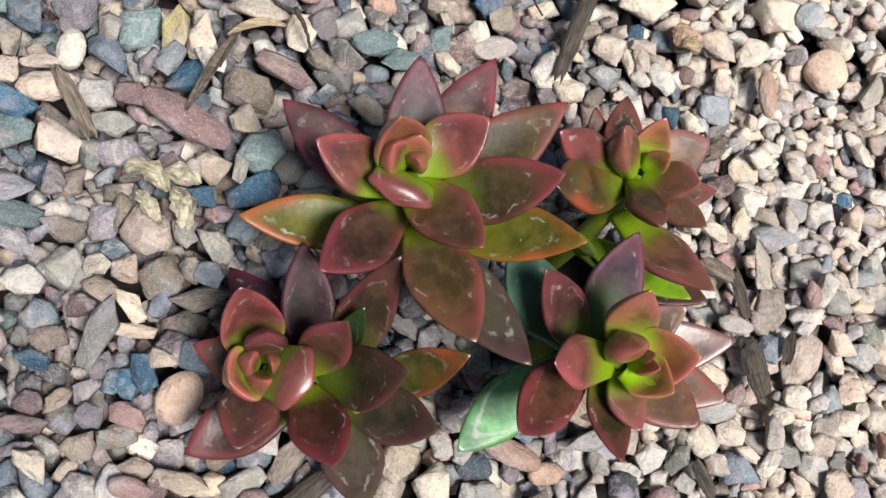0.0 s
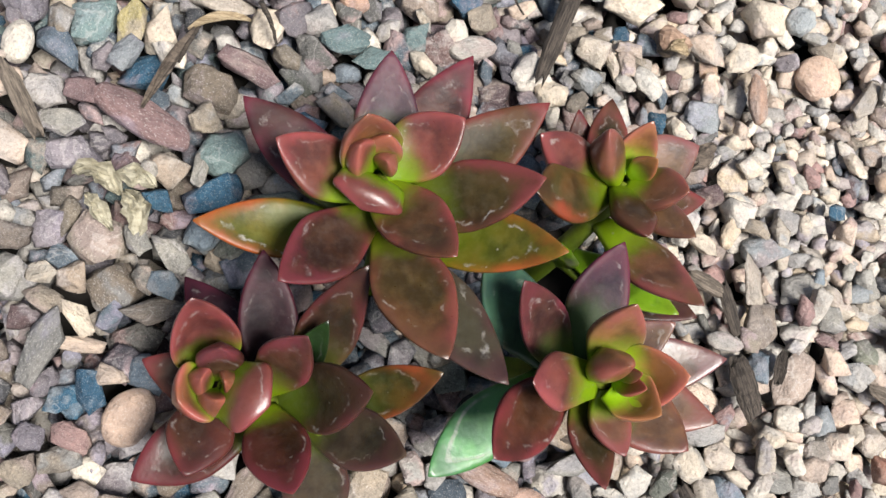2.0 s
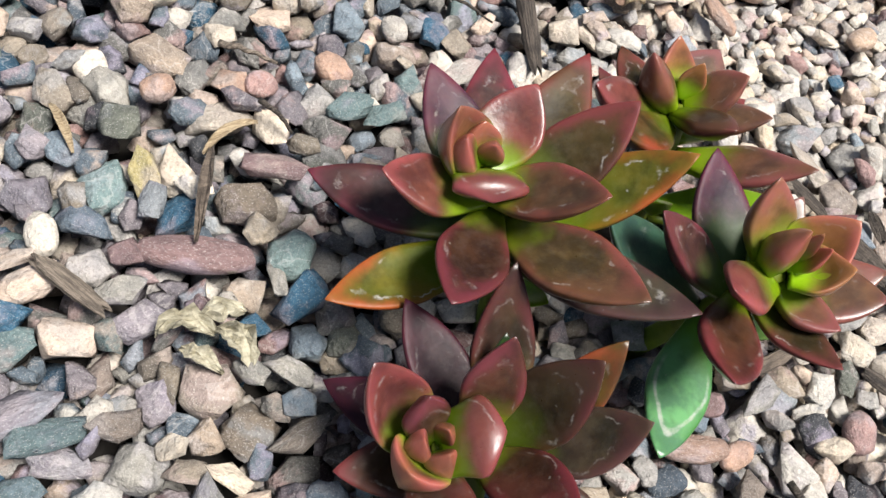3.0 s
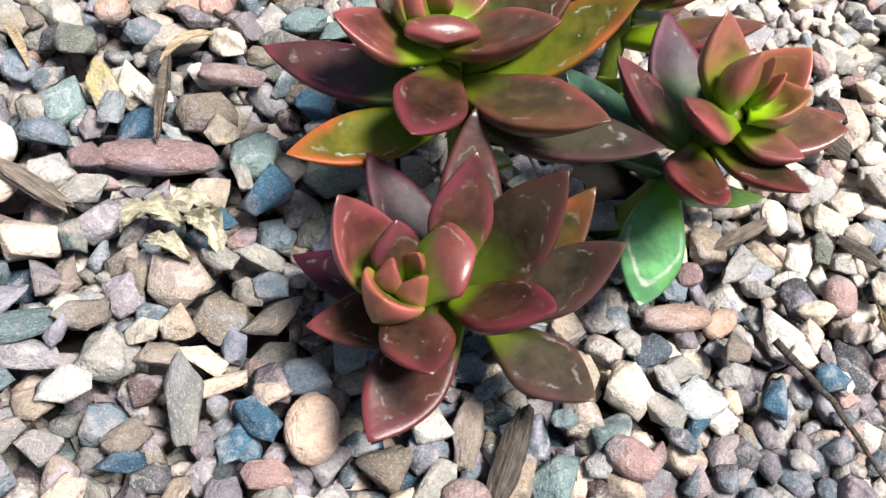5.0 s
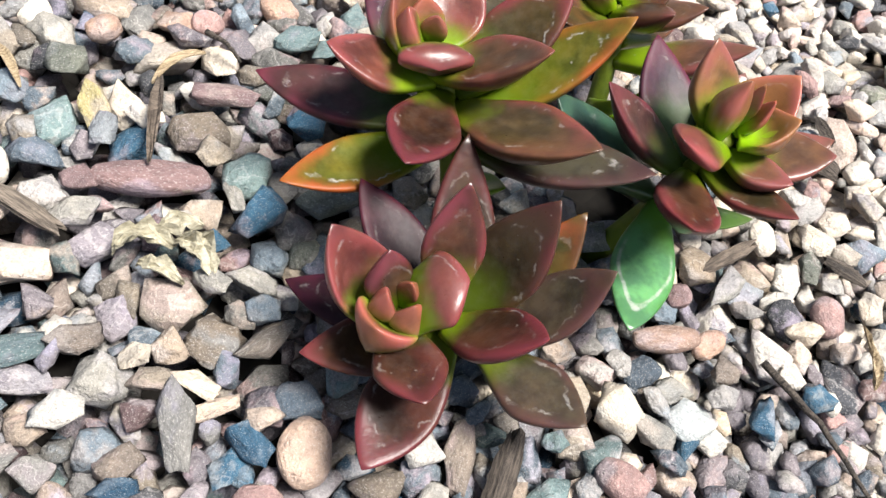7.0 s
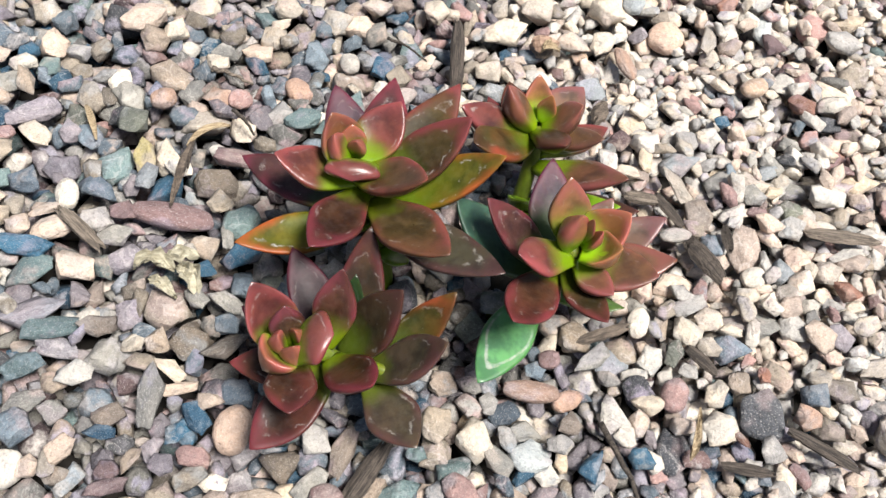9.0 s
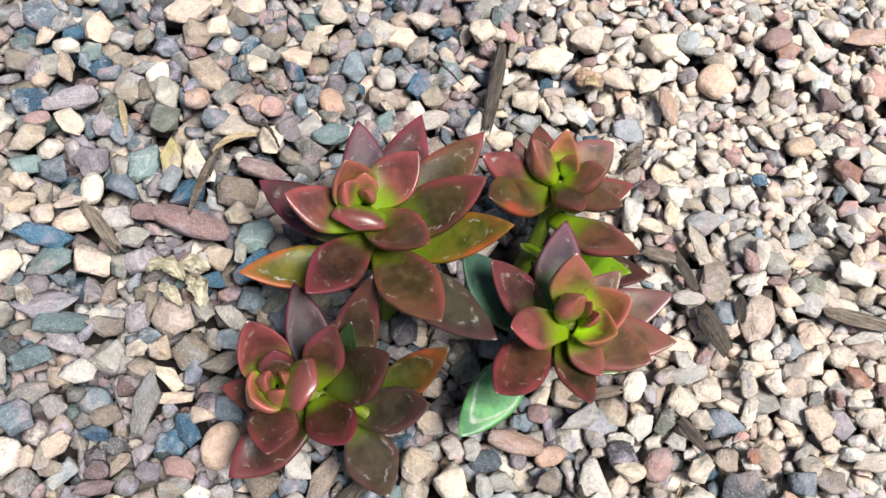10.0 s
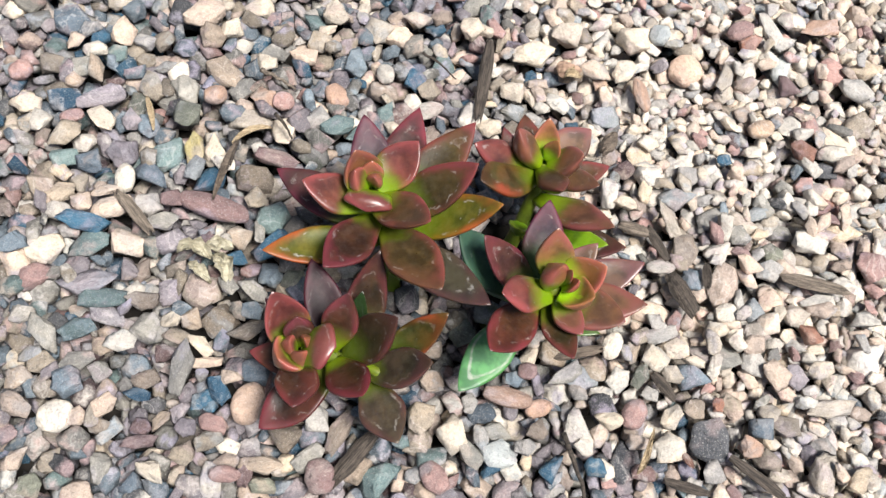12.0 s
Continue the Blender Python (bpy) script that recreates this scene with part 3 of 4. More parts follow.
def between(name, x0, y0, x1, y1, z, width, height, seed, material, label, category, group="", bend=0.0, tilt=0.0):
    length = math.hypot(x1 - x0, y1 - y0)
    verts, faces = splinter(length, width, height, seed, bend=bend)
    return litter(name, verts, faces, material, ((x0 + x1) / 2, (y0 + y1) / 2, z), math.degrees(math.atan2(y1 - y0, x1 - x0)), label, category, group, tilt)


CHIPS = "bark pieces on the gravel"
between("bark_chip", 0.054, 0.122, 0.035, 0.077, 0.005, 0.0075, 0.005, 1, BARK, "dark weathered strip of bark on the gravel", "bark", CHIPS)
between("bark_chip", 0.110, 0.000, 0.115, -0.019, 0.004, 0.0060, 0.005, 2, BARK, "grey-brown splintered piece of bark on the gravel", "bark", CHIPS)
between("bark_chip", 0.113, -0.028, 0.119, -0.050, 0.006, 0.0130, 0.008, 3, BARK, "dark ridged piece of bark on the gravel", "bark", CHIPS)
between("bark_chip", 0.095, 0.004, 0.109, -0.003, 0.004, 0.0065, 0.004, 4, WOOD, "pale torn piece of wood on the gravel", "wood", CHIPS)
between("bark_chip", 0.0874, -0.0757, 0.0939, -0.0892, 0.004, 0.0062, 0.004, 5, BARK, "small dark bark chip on the gravel", "bark", CHIPS)
between("bark_chip", -0.076, -0.092, -0.053, -0.074, 0.003, 0.0085, 0.005, 6, BARK, "dark bark chip half sunk in the gravel", "bark", CHIPS)
between("bark_chip", 0.078, -0.126, 0.097, -0.136, 0.002, 0.0048, 0.004, 7, BARK, "dark splintered bark chip between stones", "bark", CHIPS)
between("bark_chip", 0.114, -0.124, 0.134, -0.148, 0.004, 0.0060, 0.004, 8, BARK, "dark splintered bark sliver on the gravel", "bark", CHIPS)
between("bark_chip", 0.176, -0.041, 0.206, -0.054, 0.004, 0.0065, 0.004, 9, WOOD, "grey dry wood sliver on the gravel", "wood", CHIPS)
between("bark_chip", -0.152, 0.066, -0.140, 0.043, 0.005, 0.0060, 0.004, 10, WOOD, "grey-brown wood sliver on the gravel", "wood", CHIPS)
between("bark_chip", 0.1351, -0.0260, 0.1315, -0.0382, 0.004, 0.0050, 0.005, 11, BARK, "small brown bark chip between stones", "bark", CHIPS)
between("bark_chip", 0.0425, -0.0572, 0.0655, -0.0577, 0.004, 0.0060, 0.0035, 24, HUSK, "flaky brown bark chip between pale stones", "bark", CHIPS)


def twig(points, thick, material, label, group="twigs on the gravel"):
    origin = np.array(points[0])
    fine = []
    for p, q in zip(points[:-1], points[1:]):
        for s in range(5):
            fine.append(np.array(p) + (np.array(q) - np.array(p)) * s / 5 + np.random.default_rng(int(1e4 * abs(p[0])) + s).normal(0, thick * 0.18, 3))
    fine.append(np.array(points[-1]))
    verts, faces, _ = tube([p - origin for p in fine], np.linspace(thick, thick * 0.45, len(fine)), 8)
    ob = mesh_object("twig", verts, faces, material)
    ob.location = origin
    return tagged(ob, label, "twig", group)


twig([(0.034, -0.094, 0.006), (0.036, -0.118, 0.007), (0.033, -0.150, 0.006)], 0.0014, BARK, "thin dark twig lying on the gravel")
twig([(-0.097, 0.070, 0.008), (-0.093, 0.077, 0.010), (-0.090, 0.084, 0.007)], 0.0009, BARK, "fine forked twig lying on the gravel")
twig([(0.015, 0.121, 0.006), (0.022, 0.112, 0.008), (0.029, 0.102, 0.006)], 0.0009, BARK, "thin dark twig lying on the gravel")
twig([(-0.070, 0.094, 0.010), (-0.066, 0.086, 0.011), (-0.064, 0.080, 0.007)], 0.0011, BARK, "short dark twig on a pale stone")
twig([(-0.073, 0.124, 0.005), (-0.066, 0.117, 0.008), (-0.057, 0.109, 0.006)], 0.0014, WOOD, "grey twig lying on the gravel")


def strip(points, width, curl, seed, rows=9, crease=0.0):
    """A dry pointed blade with a real thickness, folded and crumpled by crease."""
    rng = np.random.default_rng(seed)
    points = [np.array(p, float) for p in points]
    steps = (-1, -0.66, -0.33, 0, 0.33, 0.66, 1)
    top, faces = [], []
    kinks = rng.normal(0, crease, (rows, len(steps)))
    for i in range(rows):
        v = i / (rows - 1)
        p = (1 - v) ** 2 * points[0] + 2 * v * (1 - v) * points[1] + v * v * points[2]
        along = unit(2 * (1 - v) * (points[1] - points[0]) + 2 * v * (points[2] - points[1]))
        side = unit(np.cross(along, (0, 0, 1)))
        w = width / 2 * math.sin(math.pi * (0.03 + 0.94 * v)) ** 0.8 * (1 + rng.normal(0, 0.06 if crease == 0 else 0.16)) + 0.0002
        for j, s in enumerate(steps):
            top.append(p + side * w * s + np.array((0, 0, curl * abs(s) ** 1.5 * w)) + along * kinks[i, j] * 0.6 + np.array((0, 0, kinks[i, j])))
    n = len(steps)
    verts = top + [p - np.array((0, 0, 0.0006)) for p in top]
    half = len(top)
    for i in range(rows - 1):
        for j in range(n - 1):
            a, b, c, d = i * n + j, i * n + j + 1, (i + 1) * n + j + 1, (i + 1) * n + j
            faces += [(a, b, c, d), (half + d, half + c, half + b, half + a)]
        faces += [(i * n, (i + 1) * n, half + (i + 1) * n, half + i * n), (i * n + n - 1, half + i * n + n - 1, half + (i + 1) * n + n - 1, (i + 1) * n + n - 1)]
    faces += [tuple(range(n - 1, -1, -1)) + tuple(range(half, half + n)), tuple(range(half - n, half)) + tuple(range(2 * half - 1, 2 * half - n - 1, -1))]
    return verts, faces


def dry(points, width, curl, seed, material, label, category, crease=0.0):
    origin = np.array(points[0])
    verts, faces = strip([np.array(p) - origin for p in points], width, curl, seed, crease=crease)
    ob = mesh_object("dry_leaf", verts, faces, material, smooth=crease == 0)
    ob.location = origin
    return tagged(ob, label, category, "dry litter on the gravel")


dry([(-0.094, 0.083, 0.006), (-0.084, 0.089, 0.012), (-0.073, 0.088, 0.007)], 0.0030, 0.5, 1, STRAW, "curled straw-coloured dry blade on the gravel", "dry leaf")
dry([(-0.128, 0.031, 0.004), (-0.120, 0.034, 0.011), (-0.113, 0.024, 0.004)], 0.0075, 0.9, 2, WITHERED, "crumpled pale dry leaf on the gravel", "dry leaf", 0.0009)
dry([(-0.116, 0.030, 0.005), (-0.108, 0.032, 0.013), (-0.102, 0.027, 0.005)], 0.0070, -0.7, 3, WITHERED, "crumpled pale dry leaf on the gravel", "dry leaf", 0.0009)
dry([(-0.112, 0.025, 0.005), (-0.105, 0.018, 0.013), (-0.107, 0.010, 0.004)], 0.0080, 1.0, 4, WITHERED, "folded greyish dry leaf on the gravel", "dry leaf", 0.0009)
dry([(-0.124, 0.024, 0.003), (-0.119, 0.019, 0.009), (-0.115, 0.012, 0.003)], 0.0055, 0.8, 6, WITHERED, "curled scrap of pale dry leaf", "dry leaf", 0.0007)
dry([(-0.132, 0.117, 0.005), (-0.130, 0.107, 0.010), (-0.131, 0.097, 0.005)], 0.0028, 0.6, 5, STRAW, "yellowed dry blade on the gravel", "dry leaf")
dry([(-0.1075, 0.0535, 0.007), (-0.1005, 0.0650, 0.014), (-0.0915, 0.0830, 0.008)], 0.0036, 0.7, 9, HUSK, "brown shrivelled dry stalk on the gravel", "dry leaf", 0.0004)
dry([(0.0871, 0.1007, 0.0060), (0.0900, 0.1013, 0.0130), (0.1009, 0.0969, 0.0060)], 0.0095, -0.9, 7, LITTER, "folded reddish-brown dry leaf on the gravel", "dry leaf", 0.0006)
dry([(0.0900, 0.0950, 0.0040), (0.0912, 0.0944, 0.0120), (0.0999, 0.0934, 0.0040)], 0.0060, 0.9, 8, STRAW, "tan curled scrap of dry leaf", "dry leaf", 0.0005)

dry([(0.0790, -0.1013, 0.0060), (0.0689, -0.1149, 0.0100), (0.0640, -0.1200, 0.0060)], 0.0030, 0.6, 10, STRAW, "narrow straw-coloured dry leaf on the gravel", "dry leaf", 0.0005)
dry([(0.0977, 0.0452, 0.0050), (0.1032, 0.0510, 0.0120), (0.1097, 0.0568, 0.0050)], 0.0080, -0.8, 11, HUSK, "grey-brown crumpled dry leaf beside the rosette", "dry leaf", 0.0007)


# ---- the gravel ----
def split(verts, faces, soften):
    """Each triangle into four, then the edges worn down a little."""
    pairs = np.sort(np.concatenate([faces[:, (0, 1)], faces[:, (1, 2)], faces[:, (2, 0)]]), axis=1)
    edges, back = np.unique(pairs, axis=0, return_inverse=True)
    back = back.reshape(3, -1) + len(verts)
    middle = verts[edges].mean(1)
    a, b, c = faces.T
    ab, bc, ca = back
    faces = np.concatenate([np.stack(t, 1) for t in ((a, ab, ca), (ab, b, bc), (ca, bc, c), (ab, bc, ca))])
    verts = np.concatenate([verts, middle])
    links = np.concatenate([faces[:, (0, 1)], faces[:, (1, 2)], faces[:, (2, 0)]])
    total, count = np.zeros_like(verts), np.zeros(len(verts))
    np.add.at(total, links[:, 0], verts[links[:, 1]])
    np.add.at(count, links[:, 0], 1)
    return verts * (1 - soften) + soften * total / count[:, None], faces


def stone_shape(times, seed, worn=0.0):
    """A broken, more or less worn stone of unit half-size: a rough block, its edges rubbed off."""
    rng = np.random.default_rng(seed)
    ways = []
    many = int(rng.integers(8, 13)) if worn < 0.3 else 20
    while len(ways) < many:
        way = unit(rng.normal(0, 1, 3))
        if all(way @ other < (0.70 if worn < 0.3 else 0.80) for other in ways):
            ways.append(way)
    bm = bmesh.new()
    for way in ways:
        flat = np.array(way) / max(abs(way[0]), abs(way[1]), abs(way[2])) ** 0.45
        bm.verts.new(flat * rng.uniform(0.82 if worn < 0.3 else 0.95, 1.0))
    bmesh.ops.convex_hull(bm, input=bm.verts)
    bmesh.ops.delete(bm, geom=[v for v in bm.verts if not v.link_faces], context="VERTS")
    bm.verts.index_update()
    verts = np.array([v.co[:] for v in bm.verts])
    faces = np.array([[v.index for v in f.verts] for f in bm.faces])
    bm.free()
    for i in range(times):
        verts, faces = split(verts, faces, (0.01, 0.06, 0.25)[i] + worn)
        verts = verts + rng.normal(0, (0.034, 0.013, 0.006)[i] * (1 if worn < 0.3 else 0.4), verts.shape)
    verts -= (verts.max(0) + verts.min(0)) / 2
    verts /= np.abs(verts).max(0)
    return verts, faces


ANGULAR = [stone_shape(2, 100 + i) for i in range(30)]
ROUNDED = [stone_shape(2, 150 + i, 0.42) for i in range(14)]
COARSE = [stone_shape(2, 200 + i, (0.0, 0.0, 0.0, 0.10)[i % 4]) for i in range(40)]
FAR = [stone_shape(1, 300 + i) for i in range(24)]

LOW, HIGH, CELL = np.array((-0.46, -0.42)), np.array((0.60, 0.50)), 0.001
height = np.full(np.ceil((HIGH - LOW) / CELL).astype(int), -0.024)
dice = np.random.default_rng(5)


def footprint(x, y, long, wide, turn):
    """The cells under an ellipse and its dome there."""
    r = long / 2
    i0, j0 = ((np.array((x, y)) - r - LOW) / CELL).astype(int)
    i1, j1 = ((np.array((x, y)) + r - LOW) / CELL).astype(int) + 2
    i0, j0 = max(i0, 0), max(j0, 0)
    i1, j1 = min(i1, height.shape[0]), min(j1, height.shape[1])
    gx, gy = np.meshgrid(LOW[0] + (np.arange(i0, i1) + 0.5) * CELL - x, LOW[1] + (np.arange(j0, j1) + 0.5) * CELL - y, indexing="ij")
    c, s = math.cos(turn), math.sin(turn)
    d = ((c * gx + s * gy) / (long / 2)) ** 2 + ((c * gy - s * gx) / (wide / 2)) ** 2
    inside = d < 1
    return (slice(i0, i1), slice(j0, j1)), inside, np.sqrt(np.sqrt(np.clip(1 - d, 0, 1)))


def settle(x, y, long, wide, tall, turn, top=None, sink=80, ceiling=1.0):
    """Lets a stone down onto what lies there; returns the height of its middle."""
    window, inside, dome = footprint(x, y, long, wide, turn)
    if not inside.any():
        return None
    under = height[window]
    z = np.percentile((under + dome * tall / 2)[inside], sink) if top is None else top - tall / 2
    if z + tall / 2 > ceiling:
        return None
    height[window] = np.where(inside, np.maximum(under, z + dome * tall / 2), under)
    return z


def stone_matrix(x, y, z, long, wide, tall, turn, roll):
    return pose(x, y, z, roll[0], roll[1], math.degrees(turn)) @ Matrix.Diagonal((long / 2, wide / 2, tall / 2, 1))


loose = {"mixed": [], "pale": []}


def scatter(count, ceiling, low, high):
    """Fills the lowest places with random stones until their tops reach the ceiling."""
    for _ in range(count):
        spots = dice.uniform(LOW + 0.01, HIGH - 0.01, (24, 2))
        cells = ((spots - LOW) / CELL).astype(int)
        x, y = spots[np.argmin(height[cells[:, 0], cells[:, 1]])]
        right = np.clip((x - 0.02) / 0.10, 0, 1)
        size = (1 - 0.05 * right) * dice.uniform(low, high)
        wide = size * dice.uniform(0.46, 0.90 - 0.12 * right)
        tall = wide * dice.uniform(0.55, 1.0)
        turn = dice.uniform(0, math.pi)
        z = settle(x, y, size, wide, tall, turn, sink=62, ceiling=ceiling + 0.0026 * (right - 0.5) + dice.uniform(-0.002, 0.002))
        if z is None:
            continue
        kind = "pale" if dice.random() < 0.12 + 0.8 * right else "mixed"
        loose[kind].append((x, y, z, size, wide, tall, turn, dice.uniform(-24, 24, 2)))


pebbles = []


def pebble(colour, x, y, long, wide, turn):
    """One stone that stands out, its top near the common level of the bed."""
    tall = min(wide * 0.72, 0.011)
    top = 0.0030 + 0.0030 * math.sin(x * 911 + y * 577)
    z = settle(x, y, long, wide, tall, radians(turn), top)
    pebbles.append((colour, x, y, z, long * 1.09, wide * 1.09, tall, turn))


# stones kept out between the stems; near-black soil stands in for deep shade
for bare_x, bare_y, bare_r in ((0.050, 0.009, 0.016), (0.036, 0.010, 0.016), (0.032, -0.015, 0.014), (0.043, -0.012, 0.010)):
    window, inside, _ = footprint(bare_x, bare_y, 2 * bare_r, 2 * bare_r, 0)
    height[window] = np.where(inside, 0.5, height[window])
scatter(5500, -0.006, 0.010, 0.017)
pebble("blue", 0.011, 0.112, 0.018, 0.011, 60)
pebble("blue", -0.152, 0.162, 0.011, 0.010, 39)
pebble("blue", -0.155, -0.035, 0.012, 0.007, -3)
pebble("blue", -0.128, -0.042, 0.012, 0.009, 31)
pebble("blue", -0.119, -0.040, 0.014, 0.008, -79)
pebble("blue", -0.125, -0.045, 0.008, 0.008, -12)
pebble("blue", -0.101, 0.024, 0.011, 0.007, -21)
pebble("blue", 0.170, 0.033, 0.010, 0.007, -9)
pebble("blush", -0.096, 0.165, 0.023, 0.014, 22)
pebble("blush", -0.047, 0.137, 0.017, 0.014, -74)
pebble("blush", 0.007, 0.138, 0.019, 0.016, -75)
pebble("blush", -0.140, 0.163, 0.015, 0.014, -56)
pebble("blush", -0.123, -0.025, 0.015, 0.005, -3)
pebble("blush", -0.121, -0.072, 0.013, 0.008, -2)
pebble("blush", -0.113, -0.036, 0.011, 0.007, -32)
pebble("blush", -0.182, -0.039, 0.009, 0.008, 22)
pebble("blush", -0.207, -0.028, 0.016, 0.009, -50)
pebble("blush", 0.154, -0.089, 0.015, 0.013, -78)
pebble("blush", 0.112, 0.098, 0.019, 0.012, -32)
pebble("brown", -0.114, -0.006, 0.017, 0.016, 42)
pebble("brown", -0.092, -0.065, 0.014, 0.014, 29)
pebble("brown", -0.065, -0.088, 0.014, 0.012, 38)
pebble("brown", 0.042, -0.054, 0.014, 0.014, -11)
pebble("brown", 0.098, 0.101, 0.017, 0.013, 2)
pebble("greige", -0.120, 0.154, 0.012, 0.012, -43)
pebble("cream", -0.083, 0.154, 0.012, 0.012, -32)
pebble("cream", -0.003, 0.145, 0.018, 0.014, 35)
pebble("cream", 0.018, 0.146, 0.015, 0.010, -20)
pebble("blush", -0.164, 0.160, 0.010, 0.008, 11)
pebble("greige", -0.177, 0.148, 0.013, 0.011, -20)
pebble("cream", -0.027, 0.155, 0.013, 0.012, -64)
pebble("cream", -0.067, 0.166, 0.016, 0.011, -8)
pebble("greige", -0.135, -0.011, 0.012, 0.009, 5)
pebble("cream", -0.124, -0.016, 0.014, 0.007, -51)
pebble("blush", -0.169, -0.036, 0.011, 0.008, 21)
pebble("greige", -0.140, -0.065, 0.011, 0.010, 7)
pebble("cream", -0.153, -0.069, 0.014, 0.008, -41)
pebble("blush", -0.185, -0.071, 0.013, 0.010, -13)
pebble("greige", -0.195, -0.022, 0.011, 0.009, -68)
pebble("cream", -0.136, -0.002, 0.010, 0.007, -11)
pebble("blush", -0.208, -0.052, 0.013, 0.008, 32)
pebble("cream", 0.060, -0.092, 0.012, 0.010, 15)
pebble("cream", 0.093, -0.068, 0.013, 0.012, -32)
pebble("cream", 0.105, -0.065, 0.013, 0.011, -21)
pebble("cream", 0.133, -0.061, 0.014, 0.010, -32)
pebble("cream", 0.152, -0.066, 0.014, 0.011, 0)
pebble("cream", 0.177, -0.092, 0.013, 0.009, -12)
pebble("cream", 0.161, -0.140, 0.022, 0.012, 52)
pebble("cream", 0.143, -0.106, 0.011, 0.011, 58)
pebble("cream", 0.179, -0.111, 0.028, 0.009, -5)
pebble("cream", 0.031, -0.052, 0.016, 0.008, 55)
pebble("cream", 0.098, -0.077, 0.010, 0.009, -12)
pebble("cream", 0.047, 0.136, 0.014, 0.013, 42)
pebble("cream", 0.043, 0.074, 0.013, 0.011, 12)
pebble("cream", 0.079, 0.115, 0.023, 0.015, -8)
pebble("cream", 0.071, 0.092, 0.020, 0.008, 84)
pebble("cream", 0.061, 0.094, 0.014, 0.013, 70)
pebble("cream", 0.102, 0.124, 0.019, 0.017, 2)
pebble("cream", 0.130, 0.098, 0.015, 0.012, 11)
pebble("cream", 0.143, 0.115, 0.020, 0.016, 0)
pebble("cream", 0.189, 0.083, 0.021, 0.008, 49)
pebble("cream", 0.240, 0.031, 0.024, 0.015, -82)
pebble("cream", 0.240, 0.121, 0.017, 0.014, 45)
pebble("cream", 0.124, 0.003, 0.021, 0.009, -78)
pebble("greige", -0.037, 0.142, 0.013, 0.012, -20)
pebble("greige", -0.130, 0.128, 0.017, 0.012, -80)
pebble("greige", -0.087, 0.053, 0.011, 0.010, 0)
pebble("greige", 0.015, 0.103, 0.013, 0.012, 13)
pebble("greige", -0.120, 0.010, 0.018, 0.016, -52)
pebble("greige", -0.196, -0.009, 0.014, 0.010, -22)
pebble("greige", -0.195, -0.055, 0.012, 0.010, 38)
pebble("greige", -0.101, -0.014, 0.019, 0.008, 21)
pebble("greige", -0.127, -0.061, 0.013, 0.008, 19)
pebble("greige", 0.125, -0.099, 0.014, 0.011, -77)
pebble("greige", 0.134, -0.130, 0.014, 0.011, -65)
pebble("greige", 0.149, -0.115, 0.015, 0.010, -22)
pebble("greige", 0.081, 0.087, 0.012, 0.012, -7)
pebble("greige", 0.112, 0.123, 0.012, 0.009, 82)
pebble("greige", 0.171, 0.108, 0.015, 0.012, 82)
pebble("greige", 0.259, 0.039, 0.021, 0.015, 34)
pebble("grey", -0.064, 0.142, 0.014, 0.013, 82)
pebble("grey", -0.163, 0.144, 0.012, 0.011, 70)
pebble("grey", -0.084, 0.119, 0.015, 0.011, 41)
pebble("grey", -0.112, 0.122, 0.019, 0.013, -81)
pebble("grey", -0.134, -0.026, 0.025, 0.010, 68)
pebble("grey", -0.192, 0.003, 0.022, 0.010, -68)
pebble("grey", -0.146, -0.004, 0.017, 0.013, -27)
pebble("grey", -0.170, -0.020, 0.011, 0.010, -35)
pebble("grey", -0.181, -0.013, 0.018, 0.009, 5)
pebble("grey", -0.185, -0.048, 0.012, 0.012, 32)
pebble("grey", -0.084, -0.079, 0.015, 0.010, 28)
pebble("grey", -0.175, -0.063, 0.013, 0.009, 64)
pebble("grey", -0.097, 0.005, 0.015, 0.010, -22)
pebble("grey", -0.049, 0.008, 0.011, 0.010, 48)
pebble("grey", -0.107, 0.009, 0.011, 0.007, -71)
pebble("grey", 0.044, -0.067, 0.019, 0.008, 17)
pebble("grey", 0.004, -0.085, 0.016, 0.008, -17)
pebble("grey", -0.010, -0.094, 0.015, 0.009, -73)
pebble("pale", 0.192, -0.056, 0.019, 0.007, -2)
pebble("pale", 0.218, 0.047, 0.014, 0.013, -20)
pebble("lilac", -0.141, 0.107, 0.011, 0.010, 81)
pebble("lilac", -0.171, 0.024, 0.026, 0.012, 10)
pebble("lilac", -0.135, 0.013, 0.012, 0.011, -79)
pebble("lilac", -0.164, 0.007, 0.017, 0.009, -32)
pebble("lilac", -0.137, -0.046, 0.010, 0.008, 9)
pebble("lilac", -0.136, -0.054, 0.009, 0.008, -22)
pebble("lilac", 0.166, -0.092, 0.013, 0.011, 78)
pebble("mauve", -0.127, 0.060, 0.011, 0.009, -10)
pebble("mauve", -0.155, -0.049, 0.010, 0.008, -12)
pebble("mauve", -0.156, -0.056, 0.016, 0.006, -4)
pebble("mauve", 0.227, 0.072, 0.013, 0.013, -9)
pebble("moss", -0.107, -0.086, 0.012, 0.007, -13)
pebble("moss", -0.204, -0.064, 0.010, 0.010, -13)
pebble("moss", -0.075, 0.008, 0.013, 0.012, -42)
pebble("moss", 0.082, -0.075, 0.013, 0.008, 43)
pebble("moss", 0.001, -0.035, 0.015, 0.013, -11)
pebble("moss", 0.014, -0.028, 0.012, 0.012, 79)
pebble("pale", -0.078, -0.062, 0.015, 0.012, -71)
pebble("pale", -0.159, -0.008, 0.013, 0.010, -27)
pebble("pale", 0.099, -0.057, 0.019, 0.008, 3)
pebble("pale", 0.145, -0.081, 0.014, 0.012, -66)
pebble("pale", 0.209, -0.092, 0.019, 0.019, -32)
